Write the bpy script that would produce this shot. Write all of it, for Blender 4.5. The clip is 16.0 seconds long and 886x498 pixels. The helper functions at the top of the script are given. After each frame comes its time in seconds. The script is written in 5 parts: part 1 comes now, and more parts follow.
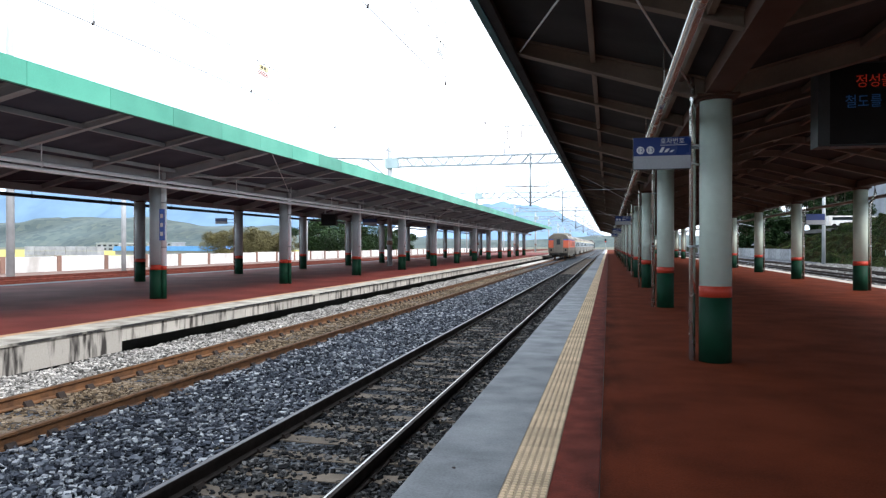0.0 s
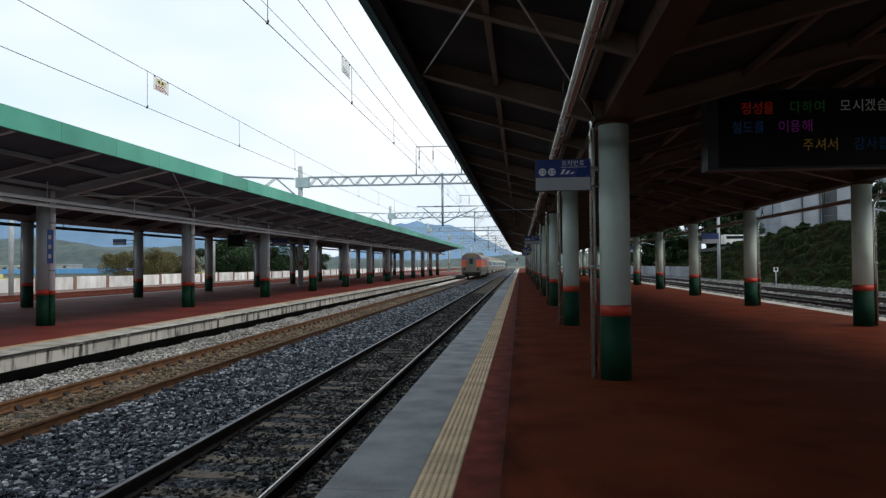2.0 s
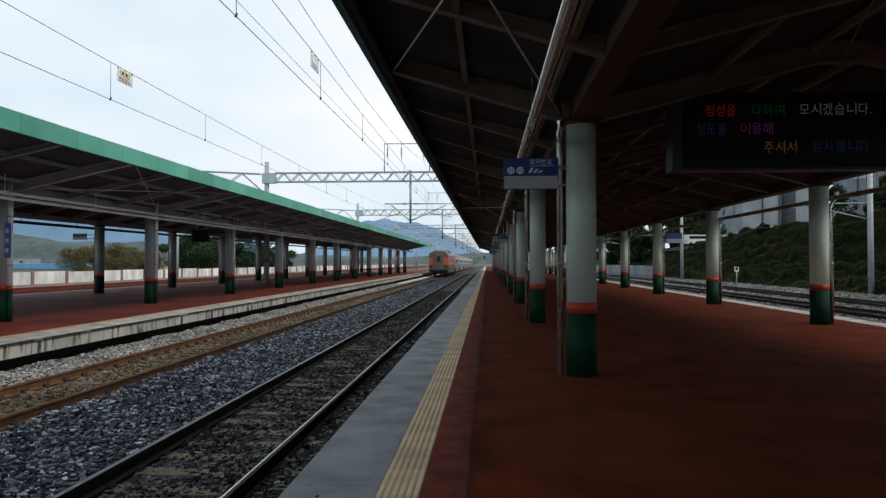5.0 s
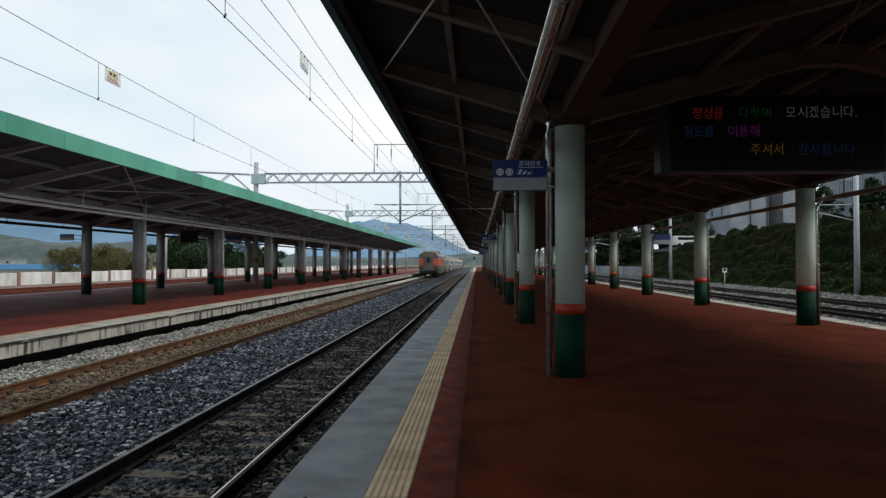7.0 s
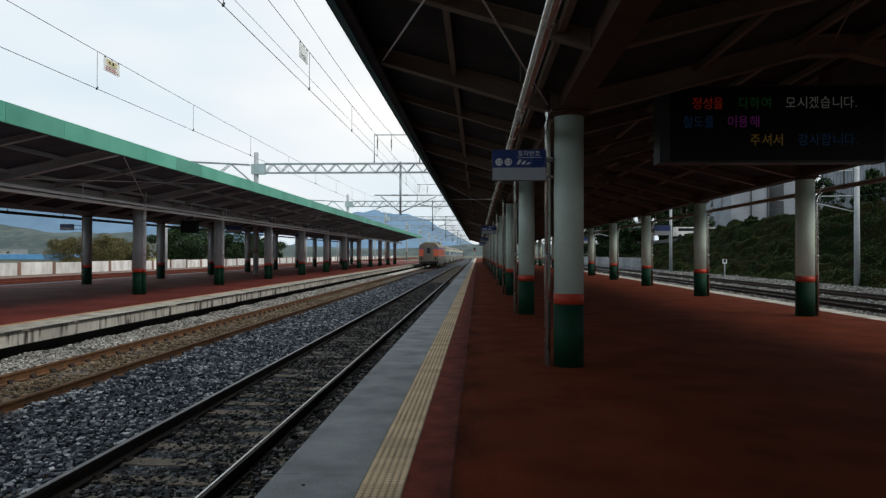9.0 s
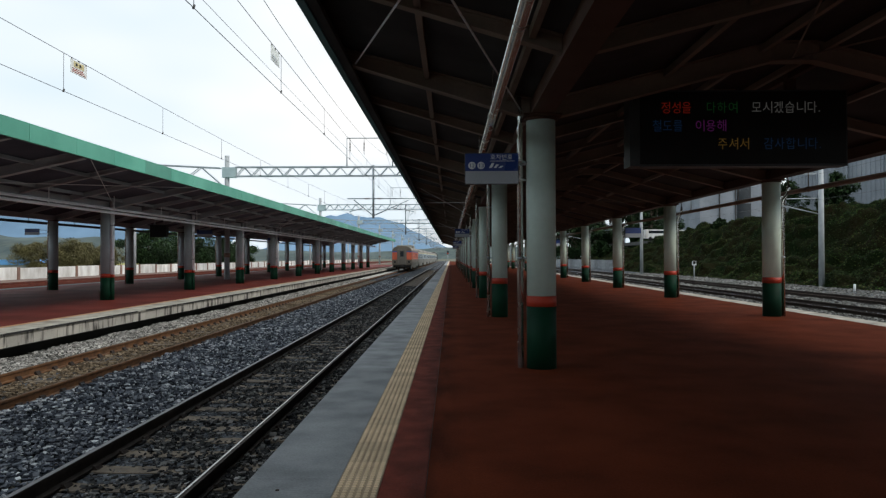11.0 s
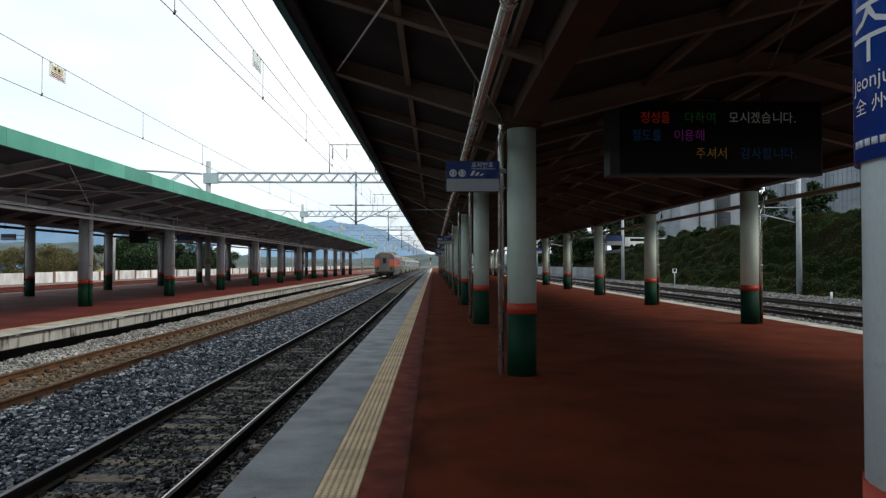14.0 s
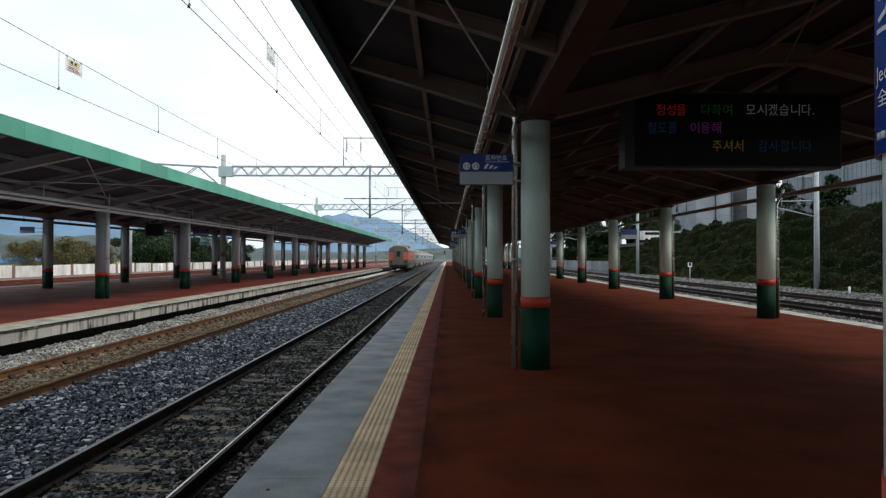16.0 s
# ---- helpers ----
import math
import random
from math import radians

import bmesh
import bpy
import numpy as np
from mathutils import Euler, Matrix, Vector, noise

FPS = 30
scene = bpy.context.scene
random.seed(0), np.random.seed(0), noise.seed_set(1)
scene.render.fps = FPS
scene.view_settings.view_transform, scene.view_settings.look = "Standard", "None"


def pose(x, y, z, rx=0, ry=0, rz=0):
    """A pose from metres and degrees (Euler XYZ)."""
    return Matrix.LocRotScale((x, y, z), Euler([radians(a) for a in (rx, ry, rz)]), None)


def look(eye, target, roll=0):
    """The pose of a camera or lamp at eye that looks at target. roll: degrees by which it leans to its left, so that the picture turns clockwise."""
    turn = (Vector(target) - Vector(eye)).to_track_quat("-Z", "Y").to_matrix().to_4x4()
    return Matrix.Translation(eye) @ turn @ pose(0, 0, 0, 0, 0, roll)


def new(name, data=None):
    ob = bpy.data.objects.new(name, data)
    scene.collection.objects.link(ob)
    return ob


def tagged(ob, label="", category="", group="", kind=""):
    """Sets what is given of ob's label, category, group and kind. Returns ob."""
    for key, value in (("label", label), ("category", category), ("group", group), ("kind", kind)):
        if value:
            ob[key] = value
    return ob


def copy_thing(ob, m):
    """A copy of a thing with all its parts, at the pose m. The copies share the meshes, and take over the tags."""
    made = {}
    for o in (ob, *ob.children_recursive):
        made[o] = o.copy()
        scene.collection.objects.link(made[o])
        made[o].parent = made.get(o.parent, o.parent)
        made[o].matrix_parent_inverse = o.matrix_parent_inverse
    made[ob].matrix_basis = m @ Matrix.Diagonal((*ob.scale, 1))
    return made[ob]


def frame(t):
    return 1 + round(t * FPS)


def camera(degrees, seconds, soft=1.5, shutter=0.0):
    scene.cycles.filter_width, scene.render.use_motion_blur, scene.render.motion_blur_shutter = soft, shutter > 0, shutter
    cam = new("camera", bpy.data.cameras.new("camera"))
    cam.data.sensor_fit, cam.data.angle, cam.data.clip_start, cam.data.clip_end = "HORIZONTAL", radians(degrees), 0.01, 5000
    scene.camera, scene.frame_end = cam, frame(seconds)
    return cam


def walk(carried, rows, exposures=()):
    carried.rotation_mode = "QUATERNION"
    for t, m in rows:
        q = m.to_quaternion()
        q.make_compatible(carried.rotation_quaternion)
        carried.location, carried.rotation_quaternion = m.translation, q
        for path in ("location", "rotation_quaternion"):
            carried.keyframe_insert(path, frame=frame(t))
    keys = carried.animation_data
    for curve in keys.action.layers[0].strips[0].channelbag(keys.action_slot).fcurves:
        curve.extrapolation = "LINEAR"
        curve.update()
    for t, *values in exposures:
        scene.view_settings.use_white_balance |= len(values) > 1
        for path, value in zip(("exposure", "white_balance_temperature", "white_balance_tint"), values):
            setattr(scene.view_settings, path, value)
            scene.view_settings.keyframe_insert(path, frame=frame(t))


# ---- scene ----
cam = camera(64.63, 16.0, soft=1.3)
PATH = [
    (0, -0.116, -0.094, 1.579, 89.70, -0.04, 13.29),
    (0.5, -0.047, -0.039, 1.581, 90.24, -0.21, 7.12),
    (1, -0.018, 0.024, 1.589, 90.17, 0.87, 5.94),
    (1.5, -0.008, 0.063, 1.600, 90.80, 0.26, 7.00),
    (2, -0.011, 0.055, 1.602, 91.29, 0.40, 6.30),
    (2.5, 0.001, 0.066, 1.600, 91.01, 0.10, 6.03),
    (3, -0.006, 0.075, 1.602, 90.92, 0.24, 6.64),
    (3.5, -0.004, 0.071, 1.598, 91.30, 0.50, 6.52),
    (4, -0.016, 0.061, 1.598, 91.34, 0.60, 5.67),
    (4.5, -0.024, 0.036, 1.590, 91.09, 0.11, 4.33),
    (7, -0.014, 0.009, 1.597, 91.16, -0.03, 2.80),
    (7.5, -0.006, 0.007, 1.592, 91.09, 0.16, 3.21),
    (8, 0.002, 0.017, 1.584, 90.74, 0.15, 3.24),
    (8.5, 0.003, 0.013, 1.590, 90.55, -0.00, 3.28),
    (9, 0.008, -0.001, 1.585, 90.41, -0.13, 2.83),
    (9.5, 0.006, -0.006, 1.585, 90.40, 0.11, 1.74),
    (10, 0.005, -0.008, 1.585, 90.55, 0.41, 1.20),
    (12.5, 0.018, -0.045, 1.584, 90.71, -0.60, -0.43),
    (13, 0.025, -0.044, 1.583, 90.60, -0.41, -0.92),
    (13.5, 0.032, -0.042, 1.586, 90.99, -0.02, -1.02),
    (14, 0.033, -0.048, 1.588, 91.24, -0.02, -0.76),
    (14.5, 0.034, -0.052, 1.587, 91.31, 0.15, -0.57),
    (15, 0.042, -0.036, 1.586, 90.98, 0.23, -0.18),
    (15.5, 0.037, -0.036, 1.585, 90.63, -0.05, -0.12),
    (16, 0.039, -0.032, 1.586, 90.70, -0.14, 0.37),
]
walk(cam, [(r[0], pose(*r[1:])) for r in PATH],
     exposures=[(0.0, 0.3, 6180, 15), (0.3, 0.2, 6180, 15), (0.6, -0.1, 6200, 14), (1.0, -0.4, 6220, 13), (1.5, -0.70, 6250, 12), (2.0, -0.89, 6280, 11),
                (2.5, -0.98, 6300, 11), (4.0, -1.02, 6330, 10), (7.0, -1.03, 6460, 10), (9.5, -1.04, 6500, 10), (12.3, -0.8, 6450, 10), (16.0, -0.78, 6450, 10)])

# ---- light ----
SUN_EL, SUN_AZ = radians(41), radians(117)       # azimuth from north (+y) clockwise
world = bpy.data.worlds.new("sky")
scene.world = world
world.use_nodes = True
wt = world.node_tree
wn, wl = wt.nodes, wt.links
bg = wn["Background"]
sky = wn.new("ShaderNodeTexSky")
sky.sky_type, sky.sun_disc = "NISHITA", False
sky.sun_elevation, sky.sun_rotation = SUN_EL, SUN_AZ
sky.air_density, sky.dust_density, sky.ozone_density = 1.0, 2.5, 1.0
wc = wn.new("ShaderNodeTexCoord")
wm = wn.new("ShaderNodeMapping")
wm.inputs["Scale"].default_value = (1.0, 1.0, 2.6)
cl = wn.new("ShaderNodeTexNoise")
cl.inputs["Scale"].default_value, cl.inputs["Detail"].default_value, cl.inputs["Roughness"].default_value = 1.5, 3, 0.5
cr = wn.new("ShaderNodeValToRGB")
cr.color_ramp.elements[0].position, cr.color_ramp.elements[1].position = 0.44, 0.70
cm = wn.new("ShaderNodeMix")
cm.data_type = "RGBA"
cm.inputs[7].default_value = (15.3, 15.3, 15.2, 1)
tint = wn.new("ShaderNodeMix")
tint.data_type = "RGBA"
tint.inputs[0].default_value = 0.9
tint.inputs[7].default_value = (11.0, 13.3, 14.9, 1)
wl.new(wc.outputs["Generated"], wm.inputs["Vector"])
wl.new(wm.outputs[0], cl.inputs["Vector"])
wl.new(cl.outputs["Fac"], cr.inputs[0])
wl.new(cr.outputs[0], cm.inputs[0])
wl.new(sky.outputs[0], tint.inputs[6])
wl.new(tint.outputs[2], cm.inputs[6])
wl.new(cm.outputs[2], bg.inputs["Color"])
bg.inputs["Strength"].default_value = 0.135

sun_data = bpy.data.lights.new("sun", "SUN")
sun_data.energy, sun_data.angle, sun_data.color = 3.2, radians(13), (1.0, 0.95, 0.87)
sun = new("sun", sun_data)
sun.matrix_world = look((math.sin(SUN_AZ) * 60, math.cos(SUN_AZ) * 60, 60 * math.tan(SUN_EL)), (0, 0, 0))


# ---- materials ----
def mk(name, c1, c2=None, scale=1.5, rough=0.6, metal=0.0, bump=0.15, fine=40.0, spread=0.12, streak=None, spec=0.5):
    """A surface with large stains (c1 to c2), fine grain, relief and a small change of tone from object to object."""
    m = bpy.data.materials.new(name)
    m.use_nodes = True
    t = m.node_tree
    n, l = t.nodes, t.links
    p = n["Principled BSDF"]
    c2 = c2 or tuple(v * 0.75 for v in c1)
    tc = n.new("ShaderNodeTexCoord")
    mp = n.new("ShaderNodeMapping")
    if streak:
        mp.inputs["Scale"].default_value = streak
    info = n.new("ShaderNodeObjectInfo")
    place = n.new("ShaderNodeVectorMath")
    l.new(tc.outputs["Object"], place.inputs[0])
    l.new(info.outputs["Location"], place.inputs[1])
    l.new(place.outputs[0], mp.inputs["Vector"])
    big = n.new("ShaderNodeTexNoise")
    big.inputs["Scale"].default_value, big.inputs["Detail"].default_value = scale, 5
    small = n.new("ShaderNodeTexNoise")
    small.inputs["Scale"].default_value, small.inputs["Detail"].default_value = fine, 3
    l.new(mp.outputs[0], big.inputs["Vector"])
    l.new(place.outputs[0], small.inputs["Vector"])
    ramp = n.new("ShaderNodeValToRGB")
    ramp.color_ramp.elements[0].position, ramp.color_ramp.elements[1].position = 0.35, 0.68
    if name.startswith(("stained", "black_stained")):         # drips have hard edges
        ramp.color_ramp.elements[0].position, ramp.color_ramp.elements[1].position = (0.50, 0.64) if name.startswith("stained") else (0.34, 0.47)
    ramp.color_ramp.elements[0].color, ramp.color_ramp.elements[1].color = (*c1, 1), (*c2, 1)
    l.new(big.outputs["Fac"], ramp.inputs[0])
    add = n.new("ShaderNodeMath")
    add.operation = "ADD"
    l.new(small.outputs["Fac"], add.inputs[0])
    l.new(info.outputs["Random"], add.inputs[1])
    rng = n.new("ShaderNodeMapRange")
    rng.inputs[1].default_value, rng.inputs[2].default_value = 0.3, 1.7
    rng.inputs[3].default_value, rng.inputs[4].default_value = 1 - spread * 1.6, 1 + spread * 1.6
    l.new(add.outputs[0], rng.inputs[0])
    mul = n.new("ShaderNodeMix")
    mul.data_type, mul.blend_type = "RGBA", "MULTIPLY"
    mul.inputs[0].default_value = 1
    l.new(ramp.outputs[0], mul.inputs[6])
    l.new(rng.outputs[0], mul.inputs[7])
    l.new(mul.outputs[2], p.inputs["Base Color"])
    rr = n.new("ShaderNodeMapRange")
    rr.inputs[3].default_value, rr.inputs[4].default_value = max(rough - 0.12, 0.03), min(rough + 0.12, 1)
    l.new(big.outputs["Fac"], rr.inputs[0])
    l.new(rr.outputs[0], p.inputs["Roughness"])
    p.inputs["Metallic"].default_value = metal
    p.inputs["Specular IOR Level"].default_value = spec
    if bump:
        b = n.new("ShaderNodeBump")
        b.inputs["Strength"].default_value, b.inputs["Distance"].default_value = bump, 0.01
        l.new(small.outputs["Fac"], b.inputs["Height"])
        l.new(b.outputs[0], p.inputs["Normal"])
    return m


def glow(name, c, strength):
    m = bpy.data.materials.new(name)
    m.use_nodes = True
    p = m.node_tree.nodes["Principled BSDF"]
    p.inputs["Base Color"].default_value = (*[v * 0.1 for v in c], 1)
    p.inputs["Emission Color"].default_value = (*c, 1)
    p.inputs["Emission Strength"].default_value = strength
    return m


def stones(name, cols, scale, patchy=0.5, low=0.75, high=1.2):
    """Broken stone: one tone for each stone, taken from its island or its cell."""
    m = bpy.data.materials.new(name)
    m.use_nodes = True
    t = m.node_tree
    n, l = t.nodes, t.links
    p = n["Principled BSDF"]
    ramp = n.new("ShaderNodeValToRGB")
    while len(ramp.color_ramp.elements) < len(cols):
        ramp.color_ramp.elements.new(0.5)
    for i, c in enumerate(cols):
        ramp.color_ramp.elements[i].position = i / (len(cols) - 1)
        ramp.color_ramp.elements[i].color = (*c, 1)
    tc = n.new("ShaderNodeTexCoord")
    grain = n.new("ShaderNodeTexNoise")
    grain.inputs["Scale"].default_value = 45
    l.new(tc.outputs["Object"], grain.inputs["Vector"])
    patch = n.new("ShaderNodeTexNoise")
    patch.inputs["Scale"].default_value = patchy
    l.new(tc.outputs["Object"], patch.inputs["Vector"])
    pr = n.new("ShaderNodeMapRange")
    pr.inputs[1].default_value, pr.inputs[2].default_value, pr.inputs[3].default_value, pr.inputs[4].default_value = 0.3, 0.7, low, high
    l.new(patch.outputs["Fac"], pr.inputs[0])
    bump = n.new("ShaderNodeBump")
    if scale:
        vor = n.new("ShaderNodeTexVoronoi")
        vor.inputs["Scale"].default_value = scale
        l.new(tc.outputs["Object"], vor.inputs["Vector"])
        l.new(vor.outputs["Color"], ramp.inputs[0])
        l.new(vor.outputs["Distance"], bump.inputs["Height"])
        bump.invert = True
        bump.inputs["Strength"].default_value, bump.inputs["Distance"].default_value = 1.0, 0.05
    else:
        geo = n.new("ShaderNodeNewGeometry")
        l.new(geo.outputs["Random Per Island"], ramp.inputs[0])
        l.new(grain.outputs["Fac"], bump.inputs["Height"])
        bump.inputs["Strength"].default_value, bump.inputs["Distance"].default_value = 0.5, 0.01
    mul = n.new("ShaderNodeMix")
    mul.data_type, mul.blend_type = "RGBA", "MULTIPLY"
    mul.inputs[0].default_value = 1
    l.new(ramp.outputs[0], mul.inputs[6])
    l.new(pr.outputs[0], mul.inputs[7])
    l.new(mul.outputs[2], p.inputs["Base Color"])
    l.new(bump.outputs[0], p.inputs["Normal"])
    p.inputs["Roughness"].default_value = 0.9
    p.inputs["Specular IOR Level"].default_value = 0.2
    return m


def leafy(name, cols, rough=0.6, patch=0.5, low=0.75, high=1.2):
    m = stones(name, cols, 0, patch, low, high)
    m.node_tree.nodes["Principled BSDF"].inputs["Roughness"].default_value = rough
    m.node_tree.nodes["Principled BSDF"].inputs["Specular IOR Level"].default_value = 0.15
    return m


RED_FLOOR = mk("red_floor", (0.106, 0.0225, 0.0088), (0.064, 0.0142, 0.0062), 1.1, 0.9, bump=0.4, fine=55, spread=0.42, spec=0.03)
RED_EDGE = mk("red_edge", (0.150, 0.026, 0.0150), (0.078, 0.0145, 0.0090), 3.5, 0.75, bump=0.5, fine=60, spread=0.45, spec=0.08)


def grime(m, x0, width, depth):
    """Dark trodden-in dirt that gathers in patches along a joint of the floor at x0."""
    t = m.node_tree
    n, l = t.nodes, t.links
    p = n["Principled BSDF"]
    was = p.inputs["Base Color"].links[0].from_socket
    tc = n.new("ShaderNodeTexCoord")
    sep = n.new("ShaderNodeSeparateXYZ")
    l.new(tc.outputs["Object"], sep.inputs[0])
    off = n.new("ShaderNodeMath")
    off.operation, off.inputs[1].default_value = "SUBTRACT", x0
    l.new(sep.outputs[0], off.inputs[0])
    size = n.new("ShaderNodeMath")
    size.operation = "ABSOLUTE"
    l.new(off.outputs[0], size.inputs[0])
    near = n.new("ShaderNodeMapRange")
    near.inputs[1].default_value, near.inputs[2].default_value, near.inputs[3].default_value, near.inputs[4].default_value = 0.0, width, 1.0, 0.0
    l.new(size.outputs[0], near.inputs[0])
    mp = n.new("ShaderNodeMapping")
    mp.inputs["Scale"].default_value = (3.0, 0.7, 1.0)
    l.new(tc.outputs["Object"], mp.inputs["Vector"])
    patch = n.new("ShaderNodeTexNoise")
    patch.inputs["Scale"].default_value, patch.inputs["Detail"].default_value = 1.6, 5
    l.new(mp.outputs[0], patch.inputs["Vector"])
    soft = n.new("ShaderNodeMapRange")
    soft.inputs[1].default_value, soft.inputs[2].default_value, soft.inputs[3].default_value, soft.inputs[4].default_value = 0.38, 0.62, 0.25, depth
    l.new(patch.outputs["Fac"], soft.inputs[0])
    fac = n.new("ShaderNodeMath")
    fac.operation = "MULTIPLY"
    l.new(near.outputs[0], fac.inputs[0])
    l.new(soft.outputs[0], fac.inputs[1])
    mix = n.new("ShaderNodeMix")
    mix.data_type, mix.blend_type = "RGBA", "MULTIPLY"
    mix.inputs[7].default_value = (0.30, 0.34, 0.40, 1)
    l.new(fac.outputs[0], mix.inputs[0])
    l.new(was, mix.inputs[6])
    l.new(mix.outputs[2], p.inputs["Base Color"])


grime(RED_FLOOR, -0.17, 0.34, 0.85)
grime(RED_EDGE, -0.17, 0.22, 0.85)
FAR_FLOOR = mk("far_floor", (0.175, 0.033, 0.023), (0.10, 0.020, 0.015), 0.5, 0.75, bump=0.2, spec=0.15)
COPING = mk("coping_concrete", (0.30, 0.315, 0.325), (0.19, 0.20, 0.21), 2.2, 0.8, bump=0.4, fine=50, spread=0.24, spec=0.12)
STAINED = mk("stained_concrete", (0.40, 0.375, 0.33), (0.035, 0.030, 0.026), 2.6, 0.85, bump=0.4, fine=30, streak=(1, 2.2, 0.35))
STAINED_EDGE = mk("black_stained_edge", (0.34, 0.32, 0.27), (0.018, 0.017, 0.016), 1.6, 0.85, bump=0.4, fine=30, streak=(1, 1.0, 0.6))
# For dark joints, and for shade painted into recesses below the platforms.
DARK_GAP = mk("joint_and_shade_dark", (0.05, 0.05, 0.05), (0.03, 0.03, 0.03), 1, 0.9)
TACTILE = mk("tactile_yellow", (0.72, 0.55, 0.36), (0.58, 0.44, 0.285), 3, 0.6, bump=0.2, fine=90, spec=0.2)
# Darker tile base: the shade between the bumps, put into the colour.
TACTILE_SHADE = mk("tactile_shaded_base", (0.43, 0.325, 0.215), (0.30, 0.225, 0.15), 5, 0.75, bump=0.2, fine=90, spec=0.1)
# Stained coping concrete, lightened to hold the daylight on the open edges.
LIT_COPING = mk("lit_coping", (0.56, 0.53, 0.46), (0.24, 0.22, 0.19), 2.2, 0.8, bump=0.3, fine=40, spec=0.2)
ORANGE_LINE = mk("orange_line", (0.58, 0.36, 0.20), (0.46, 0.27, 0.15), 2, 0.7, spec=0.2)
RAIL_RUST = mk("rail_rust", (0.20, 0.092, 0.034), (0.10, 0.046, 0.020), 6, 0.75, 0.1, bump=0.3, spread=0.15)
SIDING_RAIL = mk("siding_rail", (0.17, 0.045, 0.03), (0.11, 0.03, 0.02), 2, 0.8, bump=0.3, spec=0.2)
RAIL_DARK = mk("rail_dark", (0.042, 0.030, 0.025), (0.027, 0.020, 0.016), 6, 0.75, 0.1, bump=0.3, spec=0.18)
RAIL_TOP = mk("rail_polished", (0.6, 0.59, 0.58), (0.45, 0.43, 0.41), 5, 0.3, 1.0, bump=0.02)
# Left rail of a polished track: the sky's dull sheen as a grey-violet colour.
RAIL_SHEEN_TOP = mk("rail_sheen_top", (0.26, 0.25, 0.27), (0.16, 0.15, 0.16), 5, 0.4, 0.5, bump=0.05)
RAIL_BROWN_TOP = mk("rail_brown_top", (0.16, 0.10, 0.065), (0.11, 0.065, 0.04), 5, 0.55, 0.4, bump=0.05)
SLEEPER = mk("sleeper_concrete", (0.175, 0.135, 0.095), (0.085, 0.066, 0.048), 3, 0.85, bump=0.4)
BALLAST = stones("ballast_stone", [(0.010, 0.011, 0.015), (0.048, 0.053, 0.066), (0.095, 0.104, 0.126), (0.17, 0.18, 0.20), (0.56, 0.57, 0.58)], 0)
BALLAST_RUST = stones("ballast_rusty", [(0.045, 0.032, 0.021), (0.11, 0.080, 0.052), (0.19, 0.142, 0.09), (0.30, 0.235, 0.165)], 0)
# Near-track stones: canopy and platform shade is put into the tones.
BALLAST_SHADED = stones("ballast_shaded", [(0.005, 0.005, 0.006), (0.020, 0.020, 0.021), (0.036, 0.035, 0.034), (0.064, 0.062, 0.060), (0.22, 0.21, 0.20)], 0)
BALLAST_PALE = stones("ballast_pale", [(0.05, 0.05, 0.046), (0.19, 0.185, 0.172), (0.32, 0.31, 0.29), (0.60, 0.58, 0.54)], 0)
BALLAST_MID = stones("ballast_mid", [(0.05, 0.048, 0.043), (0.13, 0.125, 0.115), (0.21, 0.205, 0.19), (0.33, 0.32, 0.3)], 0)
BED = stones("ballast_bed", [(0.010, 0.011, 0.014), (0.036, 0.04, 0.048), (0.08, 0.088, 0.10), (0.24, 0.25, 0.26)], 22)
EARTH = mk("earth", (0.13, 0.12, 0.08), (0.07, 0.08, 0.04), 0.05, 0.95, bump=0.5, fine=3)
RUST_BED = mk("rusty_bed", (0.24, 0.17, 0.14), (0.14, 0.09, 0.075), 0.8, 0.95, bump=0.6, fine=14, spec=0.1)
SOIL = mk("bank_green", (0.005, 0.010, 0.003), (0.014, 0.011, 0.005), 0.35, 0.95, bump=1.0, fine=7, spread=0.3, spec=0.02)
FIELD = mk("field", (0.42, 0.33, 0.06), (0.2, 0.22, 0.06), 0.02, 0.95, bump=0.3, fine=3)
WHITE_PAINT = mk("column_white", (0.60, 0.70, 0.63), (0.50, 0.59, 0.52), 1.2, 0.4, bump=0.05, fine=12, spread=0.06)
# Pipes of the far platform: light from the tracks is in this near-white.
LIT_GREY_PAINT = mk("pipe_lit_grey", (0.90, 0.92, 0.94), (0.82, 0.84, 0.86), 1.2, 0.35, bump=0.05, fine=12, spread=0.05)
# Bank-side columns: warm light from the right is tinted into the white.
WARM_LIT_PAINT = mk("column_warm_lit", (0.66, 0.74, 0.62), (0.56, 0.63, 0.53), 1.2, 0.4, bump=0.05, fine=12, spread=0.06)
# Far columns: their shaded side is put into this darker grey.
FAR_SHADED_PAINT = mk("column_far_shaded", (0.42, 0.46, 0.47), (0.34, 0.375, 0.385), 1.2, 0.45, bump=0.05, fine=12, spread=0.06)
# Nearest column's white, raised and blued to hold the skylight on it.
SKY_LIT_PAINT = mk("column_sky_lit", (0.80, 0.90, 0.95), (0.74, 0.84, 0.89), 1.2, 0.4, bump=0.25, fine=60, spread=0.07)
BAND_RED = mk("band_red", (0.44, 0.046, 0.022), (0.35, 0.036, 0.018), 3, 0.5, bump=0.05, spec=0.3)
BAND_GREEN = mk("band_green", (0.004, 0.036, 0.018), (0.003, 0.025, 0.013), 3, 0.65, bump=0.05, spec=0.15)
CHROME = mk("steel_pipe", (0.74, 0.72, 0.68), (0.58, 0.56, 0.52), 4, 0.24, 0.8, bump=0.04, fine=20)
DULL_PIPE = mk("galvanised_pipe", (0.82, 0.83, 0.85), (0.70, 0.71, 0.73), 4, 0.35, 0.1, bump=0.05)
